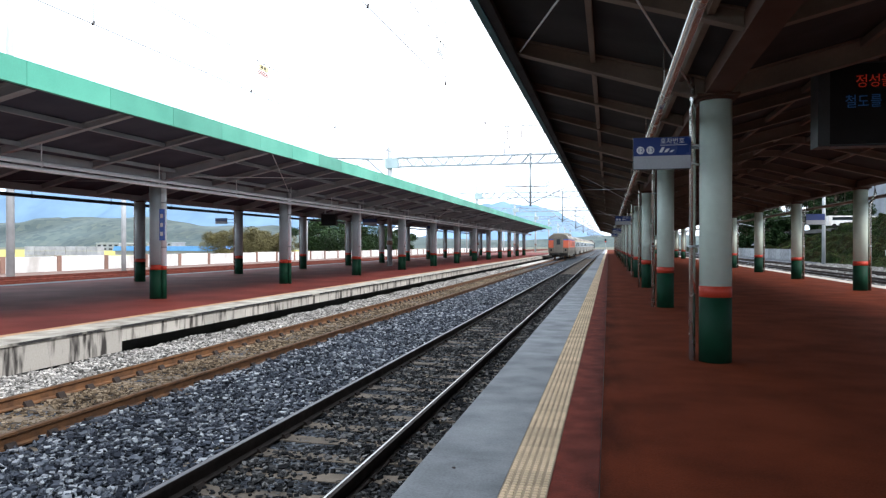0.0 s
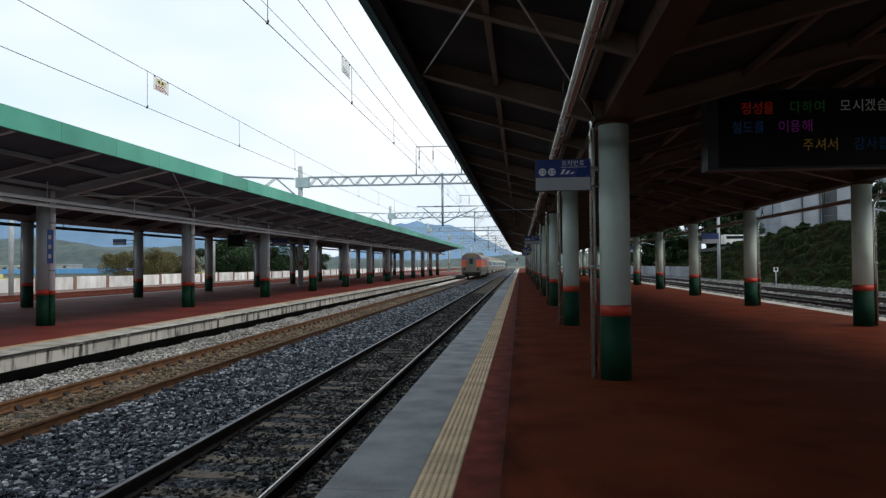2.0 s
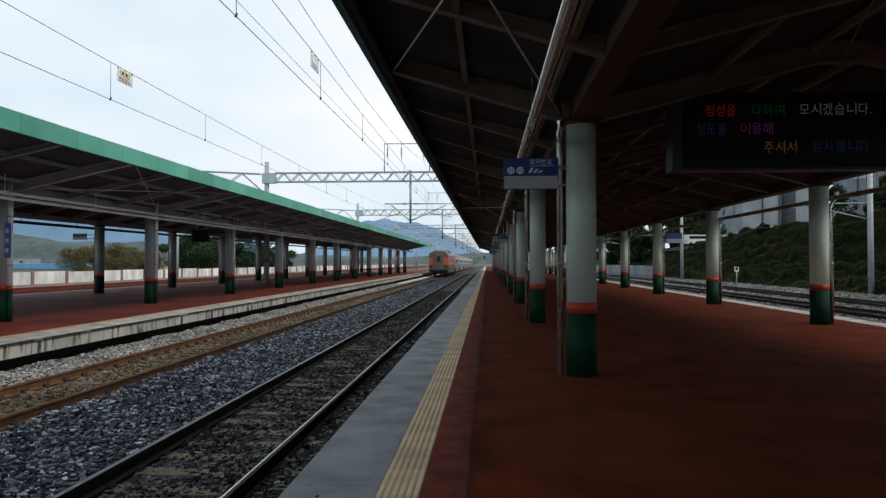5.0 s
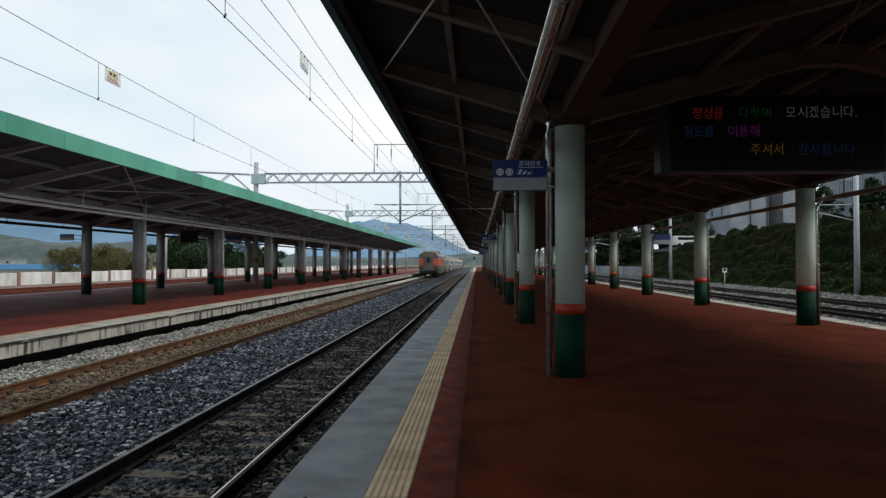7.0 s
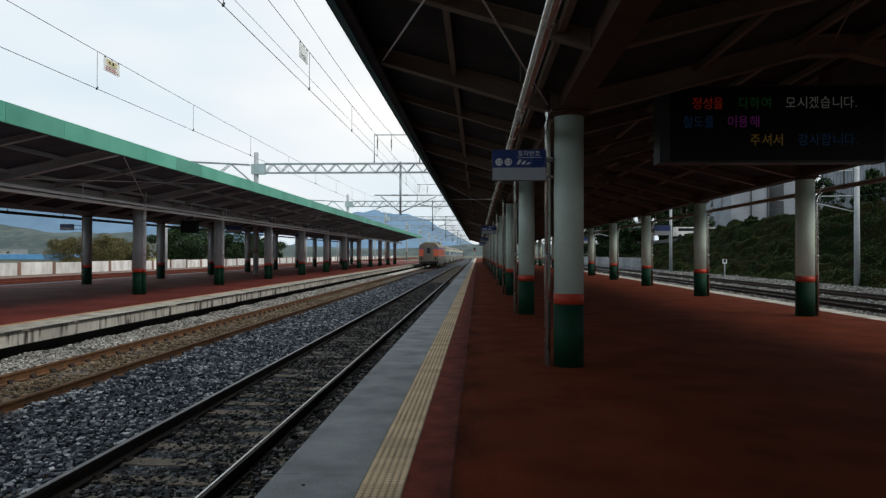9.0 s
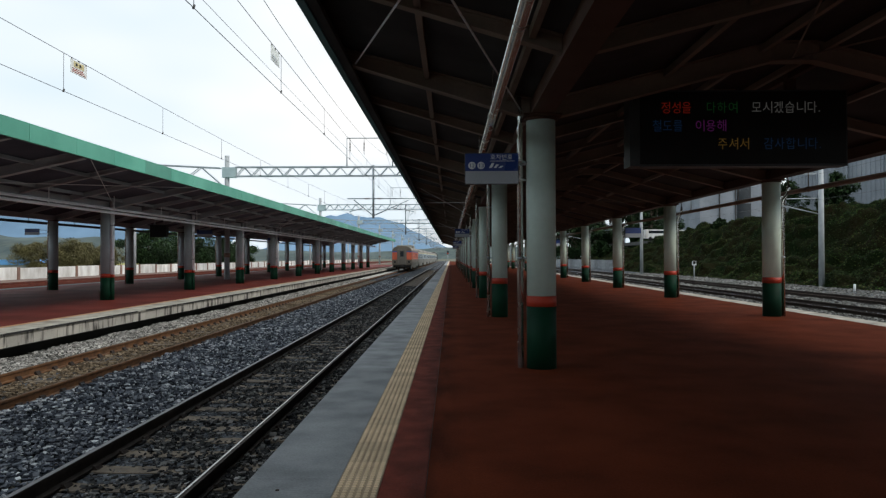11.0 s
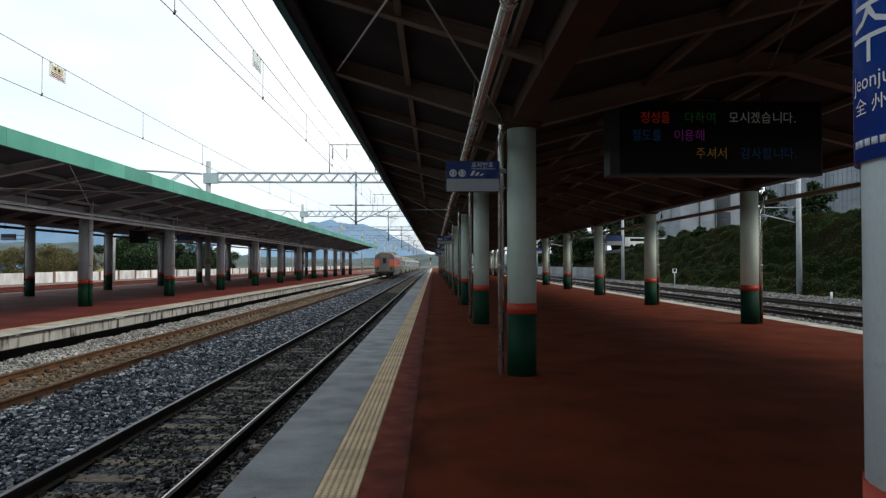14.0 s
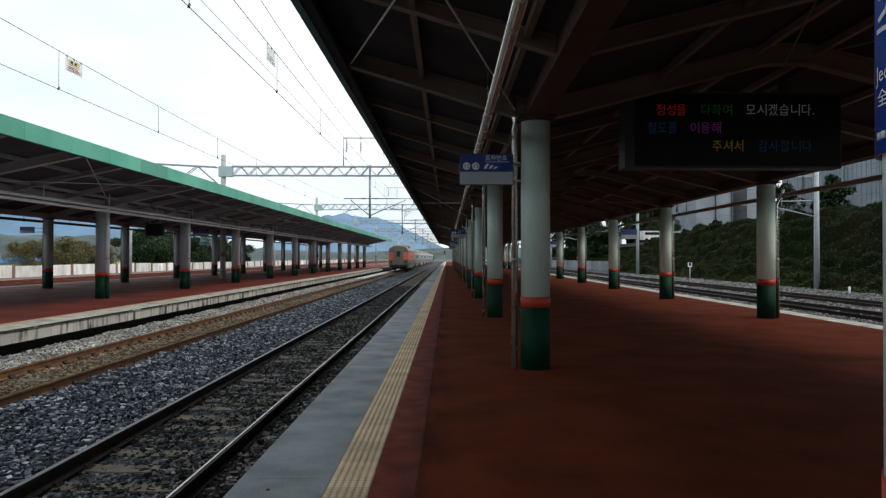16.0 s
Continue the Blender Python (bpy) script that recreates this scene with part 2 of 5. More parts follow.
BEAM_PAINT = mk("beam_paint", (0.25, 0.19, 0.148), (0.175, 0.134, 0.106), 1.0, 0.6, bump=0.08, fine=20, spec=0.25)
GIRDER_PAINT = mk("girder_paint", (0.11, 0.058, 0.040), (0.075, 0.041, 0.030), 1.0, 0.65, bump=0.08, spec=0.2)
# Beam paint made paler and bluer to carry the daylight under the far canopy.
FAR_BEAM_LIT = mk("far_beam_lit", (0.45, 0.48, 0.51), (0.34, 0.36, 0.385), 1.0, 0.6, bump=0.08)
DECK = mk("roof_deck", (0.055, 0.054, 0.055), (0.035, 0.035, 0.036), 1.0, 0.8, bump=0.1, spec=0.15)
# Far deck: bluish skylight from below is mixed into the colour.
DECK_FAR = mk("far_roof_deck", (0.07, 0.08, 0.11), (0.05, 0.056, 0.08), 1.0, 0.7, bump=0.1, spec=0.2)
ROOF_TOP = mk("roof_top_sheet", (0.12, 0.3, 0.22), (0.09, 0.22, 0.17), 1.0, 0.5)
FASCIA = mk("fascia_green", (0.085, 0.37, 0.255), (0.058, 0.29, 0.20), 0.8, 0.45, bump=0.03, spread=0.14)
# The green fascia again, darker and bluer: its shaded side painted in.
FASCIA_SHADED = mk("fascia_shaded", (0.045, 0.18, 0.20), (0.034, 0.135, 0.15), 0.8, 0.5, bump=0.03)
BLUE_SIGN = mk("sign_blue", (0.012, 0.04, 0.20), (0.010, 0.033, 0.17), 2, 0.3, bump=0.0, spread=0.03)
WRAP_BLUE = mk("wrap_blue", (0.012, 0.075, 0.42), (0.010, 0.065, 0.38), 2, 0.22, bump=0.02, fine=6, spread=0.03)
SIGN_WHITE = mk("sign_white", (0.76, 0.78, 0.80), (0.68, 0.70, 0.73), 2, 0.4, bump=0.0, spread=0.03)
SIGN_GREY = mk("sign_grey", (0.38, 0.40, 0.43), (0.34, 0.36, 0.39), 2, 0.4, bump=0.0)
HOUSING = mk("display_housing", (0.06, 0.07, 0.075), (0.045, 0.052, 0.056), 2, 0.45, bump=0.03, spec=0.3)
BLACK = mk("black_panel", (0.010, 0.010, 0.010), (0.007, 0.007, 0.007), 2, 0.5, bump=0.0, spec=0.2)
LED = {k: glow("led_" + k, c, s) for k, c, s in (("red", (1, 0.06, 0.02), 0.09), ("green", (0.05, 0.7, 0.15), 0.03), ("white", (0.9, 0.9, 0.85), 0.06),
                                                 ("blue", (0.05, 0.3, 0.8), 0.035), ("pink", (0.8, 0.1, 0.8), 0.06), ("amber", (1, 0.6, 0.1), 0.06))}
GALV = mk("galvanised_steel", (0.40, 0.43, 0.45), (0.3, 0.33, 0.35), 1.5, 0.5, 0.5, bump=0.05)
MAST_BLUE = mk("mast_joint_paint", (0.42, 0.50, 0.51), (0.34, 0.41, 0.43), 1.5, 0.5, 0.2)
CONCRETE_POLE = mk("pole_concrete", (0.42, 0.44, 0.45), (0.33, 0.35, 0.36), 1.5, 0.7)
WIRE = mk("wire", (0.10, 0.095, 0.09), (0.07, 0.065, 0.06), 2, 0.5, 0.6)
PLATE = mk("warning_plate", (0.75, 0.75, 0.72), (0.66, 0.66, 0.62), 8, 0.5)
PLATE_YELLOW = mk("plate_yellow", (0.70, 0.60, 0.32), (0.60, 0.50, 0.26), 8, 0.5)
INSUL = mk("insulator", (0.3, 0.25, 0.22), (0.2, 0.17, 0.15), 8, 0.3)
WALL_WHITE = mk("wall_panel", (0.80, 0.79, 0.76), (0.50, 0.47, 0.43), 0.8, 0.8, bump=0.2, streak=(1, 1, 0.5))
WALL_POST = mk("wall_post", (0.24, 0.14, 0.10), (0.18, 0.1, 0.08), 2, 0.8)
SIDING_GREY = mk("asphalt", (0.06, 0.06, 0.058), (0.04, 0.04, 0.039), 1.5, 0.9)
BLOCK = mk("block_stack", (0.42, 0.42, 0.41), (0.3, 0.3, 0.3), 2, 0.8)
BUILD_WHITE = mk("building_white", (0.29, 0.31, 0.34), (0.21, 0.23, 0.255), 0.3, 0.75, bump=0.1, fine=4, spec=0.2)
BUILD_GREY = mk("building_grey", (0.30, 0.33, 0.36), (0.24, 0.27, 0.3), 0.4, 0.7)
ROOF_BLUE = mk("roof_blue", (0.08, 0.25, 0.55), (0.06, 0.2, 0.45), 1, 0.5)
GLASS_DARK = mk("dark_glass", (0.02, 0.025, 0.03), (0.015, 0.018, 0.02), 2, 0.12, bump=0.0)
LEAF_HILL = leafy("leaf_hill", [(0.003, 0.009, 0.002), (0.012, 0.030, 0.005), (0.025, 0.054, 0.010), (0.050, 0.080, 0.016), (0.095, 0.078, 0.026)], 0.85, 0.22, 0.45, 1.5)
LEAF_TREE = leafy("leaf_tree", [(0.008, 0.02, 0.007), (0.016, 0.038, 0.012), (0.028, 0.056, 0.018), (0.045, 0.075, 0.025)])
LEAF_TAN = leafy("leaf_tan", [(0.085, 0.078, 0.032), (0.115, 0.10, 0.042), (0.14, 0.122, 0.052), (0.165, 0.145, 0.064)])
BARK = mk("bark", (0.10, 0.075, 0.05), (0.06, 0.045, 0.03), 5, 0.9, bump=0.5)
# Wooded hills, greyed in the colour itself for haze.
HILL_FAR = stones("far_hill", [(0.058, 0.080, 0.082), (0.074, 0.098, 0.096), (0.092, 0.116, 0.108), (0.112, 0.130, 0.110)], 0.17, 0.012, 0.72, 1.22)
# Mountains: the blue of the distant air is painted on.
HILL_HAZED = mk("hazed_mountain", (0.17, 0.265, 0.375), (0.14, 0.22, 0.31), 0.004, 1.0, bump=0.0, fine=0.02, spread=0.12, spec=0.0)
T_ORANGE = mk("train_orange", (0.62, 0.13, 0.06), (0.50, 0.10, 0.05), 0.8, 0.5, bump=0.05)
T_BLUE = mk("train_blue", (0.03, 0.09, 0.32), (0.025, 0.07, 0.26), 1, 0.5)
T_GREY = mk("train_steel", (0.18, 0.165, 0.14), (0.12, 0.11, 0.095), 0.8, 0.5, 0.3, bump=0.1, streak=(1, 1, 0.3))
T_CREAM = mk("train_cream", (0.36, 0.345, 0.29), (0.27, 0.26, 0.21), 0.8, 0.6)
T_ROOF = mk("train_roof", (0.27, 0.245, 0.21), (0.19, 0.17, 0.145), 0.6, 0.6)
T_ROOF_DARK = mk("train_roof_end", (0.14, 0.115, 0.088), (0.09, 0.075, 0.058), 0.6, 0.7)
T_COACH = mk("coach_blue_grey", (0.34, 0.42, 0.47), (0.28, 0.35, 0.4), 0.8, 0.45)
T_YELLOW = mk("coach_yellow", (0.6, 0.55, 0.35), (0.5, 0.46, 0.3), 0.8, 0.5)
T_UNDER = mk("train_underframe", (0.03, 0.028, 0.026), (0.02, 0.018, 0.016), 2, 0.8)
SIG_RED = glow("signal_red", (1, 0.05, 0.03), 1.5)


# ---- builders ----
def add_box(bm, a, b):
    vs = [bm.verts.new((x, y, z)) for x in (a[0], b[0]) for y in (a[1], b[1]) for z in (a[2], b[2])]
    for f in ((0, 1, 3, 2), (4, 6, 7, 5), (0, 4, 5, 1), (2, 3, 7, 6), (0, 2, 6, 4), (1, 5, 7, 3)):
        bm.faces.new([vs[i] for i in f])


def bar_box(bm, p, q, w, h):
    """A straight bar of width w and height h from p to q."""
    p, q = Vector(p), Vector(q)
    d = (q - p).normalized()
    s = d.cross(Vector((0, 0, 1)))
    s = s.normalized() if s.length > 1e-4 else Vector((1, 0, 0))
    u = s.cross(d).normalized()
    ends = [[bm.verts.new(e + s * a * w / 2 + u * b * h / 2) for a, b in ((-1, -1), (1, -1), (1, 1), (-1, 1))] for e in (p, q)]
    bm.faces.new(ends[0][::-1])
    bm.faces.new(ends[1])
    for i in range(4):
        j = (i + 1) % 4
        bm.faces.new((ends[0][i], ends[0][j], ends[1][j], ends[1][i]))


def add_tube(bm, pts, r, seg=10, r2=None):
    """A round tube along the points, closed at its ends."""
    pts = [Vector(p) for p in pts]
    rings = []
    for i, p in enumerate(pts):
        d = (pts[min(i + 1, len(pts) - 1)] - pts[max(i - 1, 0)]).normalized()
        s = d.cross(Vector((0, 0, 1)))
        s = s.normalized() if s.length > 1e-3 else Vector((1, 0, 0))
        u = s.cross(d).normalized()
        rad = r if r2 is None else r + (r2 - r) * i / (len(pts) - 1)
        rings.append([bm.verts.new(p + (s * math.cos(a) + u * math.sin(a)) * rad) for a in (2 * math.pi * k / seg for k in range(seg))])
    for a, b in zip(rings, rings[1:]):
        for k in range(seg):
            f = bm.faces.new((a[k], a[(k + 1) % seg], b[(k + 1) % seg], b[k]))
            f.smooth = True
    bm.faces.new(rings[0][::-1])
    bm.faces.new(rings[-1])


def add_prism(bm, prof, y0, y1, smooth=False):
    """A closed outline of (x, z) pushed from y0 to y1."""
    a = [bm.verts.new((x, y0, z)) for x, z in prof]
    b = [bm.verts.new((x, y1, z)) for x, z in prof]
    n = len(prof)
    for i in range(n):
        f = bm.faces.new((a[i], a[(i + 1) % n], b[(i + 1) % n], b[i]))
        f.smooth = smooth
    bm.faces.new(a[::-1])
    bm.faces.new(b)


def soft_edges(bm, w=0.01):
    bmesh.ops.bevel(bm, geom=[e for e in bm.edges if e.calc_face_angle(0) > 0.6], offset=w, segments=1, affect="EDGES")


def finish(name, bm, material):
    bmesh.ops.recalc_face_normals(bm, faces=bm.faces)
    me = bpy.data.meshes.new(name)
    bm.to_mesh(me)
    bm.free()
    me.materials.append(material)
    return me


def part(name, bm, material, parent, label=""):
    ob = new(name, finish(name, bm, material))
    ob.parent = parent
    return tagged(ob, label)


def piece(name, me, parent, loc):
    ob = new(name, me)
    ob.parent = parent
    ob.location = loc
    return ob


def thing(name, loc=(0, 0, 0), label="", category="", group="", kind=""):
    ob = new(name)
    ob.location = loc
    ob.empty_display_size = 0.1
    return tagged(ob, label, category, group, kind)


def box_part(name, a, b, material, parent, label="", bevel=0.0):
    bm = bmesh.new()
    add_box(bm, a, b)
    if bevel:
        soft_edges(bm, bevel)
    return part(name, bm, material, parent, label)


def tube_part(name, pts, r, material, parent, label="", seg=10, r2=None):
    bm = bmesh.new()
    add_tube(bm, pts, r, seg, r2)
    return part(name, bm, material, parent, label)


def text_mesh(words, size, name):
    """Flat letters in the built-in font, in the xy plane, starting at the origin."""
    cu = bpy.data.curves.new(name, "FONT")
    cu.body, cu.size = words, size
    cu.resolution_u = 2
    ob = bpy.data.objects.new(name, cu)
    scene.collection.objects.link(ob)
    bpy.context.view_layer.update()
    me = bpy.data.meshes.new_from_object(ob.evaluated_get(bpy.context.evaluated_depsgraph_get()))
    bpy.data.objects.remove(ob)
    return me


def letters(words, size, material, parent, x, y, z, name="lettering", width=None):
    """Letters that face -y, with their left foot at x, z."""
    me = text_mesh(words, size, name)
    me.materials.clear()
    me.materials.append(material)
    s = 1.0
    if width and len(me.vertices):
        s = width / max(max(v.co.x for v in me.vertices), 0.01)
    for v in me.vertices:
        v.co = Vector((x + v.co.x * s, y, z + v.co.y))
    ob = new(name, me)
    ob.parent = parent
    return ob


def quick_mesh(name, verts, tris, material):
    """A mesh from arrays: many small triangles at once."""
    me = bpy.data.meshes.new(name)
    me.vertices.add(len(verts))
    me.vertices.foreach_set("co", np.asarray(verts, dtype=np.float32).ravel())
    me.loops.add(tris.size)
    me.loops.foreach_set("vertex_index", tris.astype(np.int32).ravel())
    me.polygons.add(len(tris))
    me.polygons.foreach_set("loop_start", np.arange(0, tris.size, 3, dtype=np.int32))
    me.polygons.foreach_set("use_smooth", np.zeros(len(tris), dtype=bool))
    me.update(calc_edges=True)
    me.validate()
    me.materials.append(material)
    return me


# ---- ground, tracks and platforms ----
RAIL_Z, BED_Z = -0.5, -0.70
PITCH, FIRST = 8.61, 10.06          # column bays
ground = thing("ground", label="open ground with ballast, earth and fields", category="ground", kind="structure")
bm = bmesh.new()
add_box(bm, (-4500, -300, -1.3), (4500, 5000, -0.78))
part("earth", bm, EARTH, ground)
box_part("track_bed", (-9.62, -40, -0.775), (-1.40, 420, BED_Z), BED, ground)
box_part("track_bed", (10.4, -40, -0.775), (27.6, 420, BED_Z), BED, ground)
box_part("track_bed", (-47, -40, -0.775), (-24.25, 420, BED_Z), RUST_BED, ground)
box_part("gravel_shoulder", (-9.62, -40, BED_Z), (-8.2, 420, -0.60), BALLAST_PALE, ground, "raised pale gravel shoulder")
box_part("field", (-300, 60, -0.775), (-72, 320, -0.74), FIELD, ground)


def rail_outline(x):
    h = [(0.036, 0), (0.036, -0.03), (0.01, -0.045), (0.01, -0.135), (0.065, -0.15), (0.065, -0.17)]
    return [(x + a, RAIL_Z + b - 0.004) for a, b in h] + [(x - a, RAIL_Z + b - 0.004) for a, b in reversed(h)]


sleeper_bm = bmesh.new()
add_prism(sleeper_bm, [(-1.2, -0.74), (1.2, -0.74), (1.2, -0.655), (0.95, -0.665), (0.45, -0.69), (-0.45, -0.69), (-0.95, -0.665), (-1.2, -0.655)], -0.12, 0.12)
sleeper_mesh = finish("sleeper", sleeper_bm, SLEEPER)
clip_bm = bmesh.new()
for sx in (-0.085, 0.085):
    add_prism(clip_bm, [(sx - 0.05, -0.68), (sx + 0.05, -0.68), (sx + (0.03 if sx < 0 else -0.005), -0.60), (sx - (0.03 if sx > 0 else -0.005), -0.60)], -0.065, 0.065)
clip_mesh = finish("rail_clip", clip_bm, RAIL_DARK)


def track(name, x, y0, y1, rust, top, sleepers, clips, label):
    tr = thing(name, label=label, category="railway track", kind="structure")
    for sx in (-0.7525, 0.7525):
        bm = bmesh.new()
        add_prism(bm, rail_outline(x + sx), y0, y1)
        r = part("rail", bm, rust, tr)
        bm = bmesh.new()
        # The left face is wider, to show the painted sheen.
        worn = 0.030 if top is RAIL_TOP and sx < 0 else -0.003
        add_box(bm, (x + sx - 0.022, y0, RAIL_Z - 0.003), (x + sx + worn, y1, RAIL_Z))
        part("running_face", bm, top if sx > 0 else RAIL_SHEEN_TOP if top is RAIL_TOP else RAIL_BROWN_TOP, r, "worn running face")
    for i in range(sleepers):
        piece("sleeper", sleeper_mesh, tr, (x, -9.3 + 0.6 * i, 0))
    for i in range(clips):
        for sx in (-0.7525, 0.7525):
            piece("rail_clip", clip_mesh, tr, (x + sx, 1.5 + 0.6 * i, -0.035 if rust is RAIL_DARK else 0))
    return tr


track("track_1", -3.13, -40, 420, RAIL_DARK, RAIL_TOP, 220, 60, "steel rails on concrete sleepers in shade-dark ballast")
track("track_2", -7.34, -40, 420, RAIL_RUST, RAIL_BROWN_TOP, 130, 140, "rusty brown rails on sleepers in ballast")
track("track_3", 12.1, -40, 420, RAIL_DARK, RAIL_TOP, 0, 0, "steel rails beside the island platform")
track("track_4", 16.2, -40, 420, RAIL_DARK, RAIL_BROWN_TOP, 0, 0, "dark rails in pale ballast below the bank")
track("track_5", 20.4, -40, 420, RAIL_DARK, RAIL_BROWN_TOP, 0, 0, "dark rails in pale ballast below the bank")
track("track_6", -29.0, -40, 420, SIDING_RAIL, RAIL_BROWN_TOP, 0, 0, "rusty red-brown siding rails")
track("track_7", -33.3, -40, 420, SIDING_RAIL, RAIL_BROWN_TOP, 0, 0, "rusty red-brown siding rails")
track("track_8", -37.6, -40, 420, SIDING_RAIL, RAIL_BROWN_TOP, 0, 0, "rusty red-brown siding rails")

# loose stones
rng = np.random.default_rng(7)
CUBE = np.array([(x, y, z) for x in (-1, 1) for y in (-1, 1) for z in (-1, 1)], dtype=float)
CUBE_T = np.array([(0, 1, 3), (0, 3, 2), (4, 6, 7), (4, 7, 5), (0, 4, 5), (0, 5, 1), (2, 3, 7), (2, 7, 6), (0, 2, 6), (0, 6, 4), (1, 5, 7), (1, 7, 3)])


def scatter_stones(name, x0, x1, y0, y1, count, size, z, material, label, pile=0.03):
    """Broken stones: rough lumps of eight corners, denser towards the near end."""
    u = rng.random(count)
    y = y0 + (y1 - y0) * u ** 1.6
    x = x0 + (x1 - x0) * rng.random(count)
    s = size * (0.6 + 0.8 * rng.random(count)) * (1 + 0.012 * (y - y0))
    v = CUBE[None] * (0.75 + 0.5 * rng.random((count, 8, 3))) * 0.5
    v *= (s[:, None] * np.array([1.45, 0.85, 0.62]) * (0.5 + 0.9 * rng.random((count, 3)) ** 1.3))[:, None, :]
    a, b = rng.random(count) * 6.28, (rng.random(count) - 0.5) * 2.2
    ca, sa, cb, sb = np.cos(a), np.sin(a), np.cos(b), np.sin(b)
    vx, vy, vz = v[..., 0], v[..., 1], v[..., 2]
    vy, vz = vy * cb[:, None] - vz * sb[:, None], vy * sb[:, None] + vz * cb[:, None]
    vx, vy = vx * ca[:, None] - vy * sa[:, None], vx * sa[:, None] + vy * ca[:, None]
    bumpy = 0.02 * np.sin(x * 3.1) * np.sin(y * 2.3)
    zz = z + pile * rng.random(count) + bumpy
    verts = np.stack([vx + x[:, None], vy + y[:, None], vz + zz[:, None]], -1).reshape(-1, 3)
    tris = (CUBE_T[None] + 8 * np.arange(count)[:, None, None]).reshape(-1, 3)
    return tagged(new(name, quick_mesh(name, verts, tris, material)), label, "ballast", kind="stuff")


scatter_stones("ballast_between", -6.45, -4.05, -2, 75, 100000, 0.033, -0.69, BALLAST, "loose blue-grey ballast stones between the two tracks", 0.085)
scatter_stones("ballast_track_near", -3.80, -2.46, -2, 55, 24000, 0.031, -0.712, BALLAST_SHADED, "ballast stones among the near sleepers, darkened for shade", 0.035)
scatter_stones("ballast_edge_near", -2.30, -1.42, -2, 55, 15000, 0.036, -0.69, BALLAST_SHADED, "ballast stones below the platform edge, darkened for shade", 0.05)
scatter_stones("ballast_track_far", -8.02, -6.66, 4, 55, 18000, 0.034, -0.708, BALLAST_RUST, "rust-brown ballast stones among the far sleepers", 0.035)
scatter_stones("ballast_edge_far", -9.60, -8.16, 6, 70, 28000, 0.030, -0.60, BALLAST_PALE, "pale grey gravel along the far platform wall", 0.045)
for x0, x1, count in ((12.9, 15.35, 6500), (17.05, 19.55, 6500), (21.25, 27.2, 9000)):
    scatter_stones("ballast_bank", x0, x1, 18, 95, count, 0.055, -0.69, BALLAST_MID, "pale ballast beside the rails below the bank", 0.05)
for x0, x1 in ((15.55, 16.85), (19.75, 21.05)):
    scatter_stones("ballast_bank", x0, x1, 18, 95, 3500, 0.05, -0.715, BALLAST, "dark ballast between the rails below the bank", 0.03)

# the island platform
EDGE_L, EDGE_R = -1.44, 10.32
platform = thing("platform_near", label="island platform with worn dark-red floor and grey concrete edge", category="platform", kind="structure")
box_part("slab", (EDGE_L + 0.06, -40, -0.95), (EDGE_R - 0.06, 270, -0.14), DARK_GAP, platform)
coping_bm = bmesh.new()
add_box(coping_bm, (EDGE_L, 0.003, -0.14), (-0.794, 4.997, 0.0))
soft_edges(coping_bm, 0.006)
coping_mesh = finish("coping_slab", coping_bm, COPING)
for i in range(-8, 54):
    piece("coping_slab", coping_mesh, platform, (0, 5 * i, 0))
box_part("red_strip", (-0.488, -40, -0.14), (-0.173, 270, -0.001), RED_EDGE, platform, "scuffed red strip along the warning tiles")
box_part("red_floor", (-0.167, -40, -0.14), (9.75, 270, 0.0), RED_FLOOR, platform, "dark-red coated floor with scuffs")
box_part("joint", (-0.173, -40, -0.14), (-0.167, 270, -0.006), DARK_GAP, platform, "dark joint in the floor")
box_part("right_coping", (9.75, -40, -0.14), (EDGE_R, 270, 0.002), LIT_COPING, platform)
tile_bm = bmesh.new()
add_box(tile_bm, (0.001, 0.0015, -0.02), (0.299, 0.2985, 0.0))
for i in range(6):
    for j in range(6):
        cx, cy = 0.025 + 0.05 * i, 0.025 + 0.05 * j
        a = [tile_bm.verts.new((cx + sx * 0.0165, cy + sy * 0.0145, 0.0)) for sx, sy in ((-1, -1), (1, -1), (1, 1), (-1, 1))]
        b = [tile_bm.verts.new((cx + sx * 0.011, cy + sy * 0.009, 0.0065)) for sx, sy in ((-1, -1), (1, -1), (1, 1), (-1, 1))]
        tile_bm.faces.new(b)
        for k in range(4):
            tile_bm.faces.new((a[k], a[(k + 1) % 4], b[(k + 1) % 4], b[k]))
tile_mesh = finish("warning_tile", tile_bm, TACTILE_SHADE)
tile_mesh.materials.append(TACTILE)
for poly in tile_mesh.polygons:
    poly.material_index = 1 if poly.center.z > 0.002 else 0
box_part("tile_bed", (-0.794, -40, -0.14), (-0.488, 270, -0.021), DARK_GAP, platform)
for i in range(280):
    piece("warning_tile", tile_mesh, platform, (-0.791, -3.0 + 0.3 * i, 0.002))
box_part("tile_strip", (-0.791, 81.0, -0.02), (-0.491, 270, 0.003), TACTILE, platform, "yellow tactile strip")
box_part("tile_strip", (-0.791, -40, -0.02), (-0.491, -3.0, 0.003), TACTILE, platform, "yellow tactile strip")

bm = bmesh.new()
add_tube(bm, [(-1.18, 4.75, -0.02), (-1.18, 4.75, 0.006)], 0.014, 10)
part("bolt", bm, RAIL_DARK, platform, "small dark bolt head")

# the far platform
OE = -9.67
far_platform = thing("platform_far", label="far platform with red floor and water-stained concrete side", category="platform", kind="structure")
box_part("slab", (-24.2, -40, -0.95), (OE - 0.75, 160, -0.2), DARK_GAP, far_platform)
box_part("solid_wall", (OE - 0.75, -40, -0.57), (OE - 0.03, 12.2, -0.095), STAINED, far_platform, "solid water-stained platform wall")
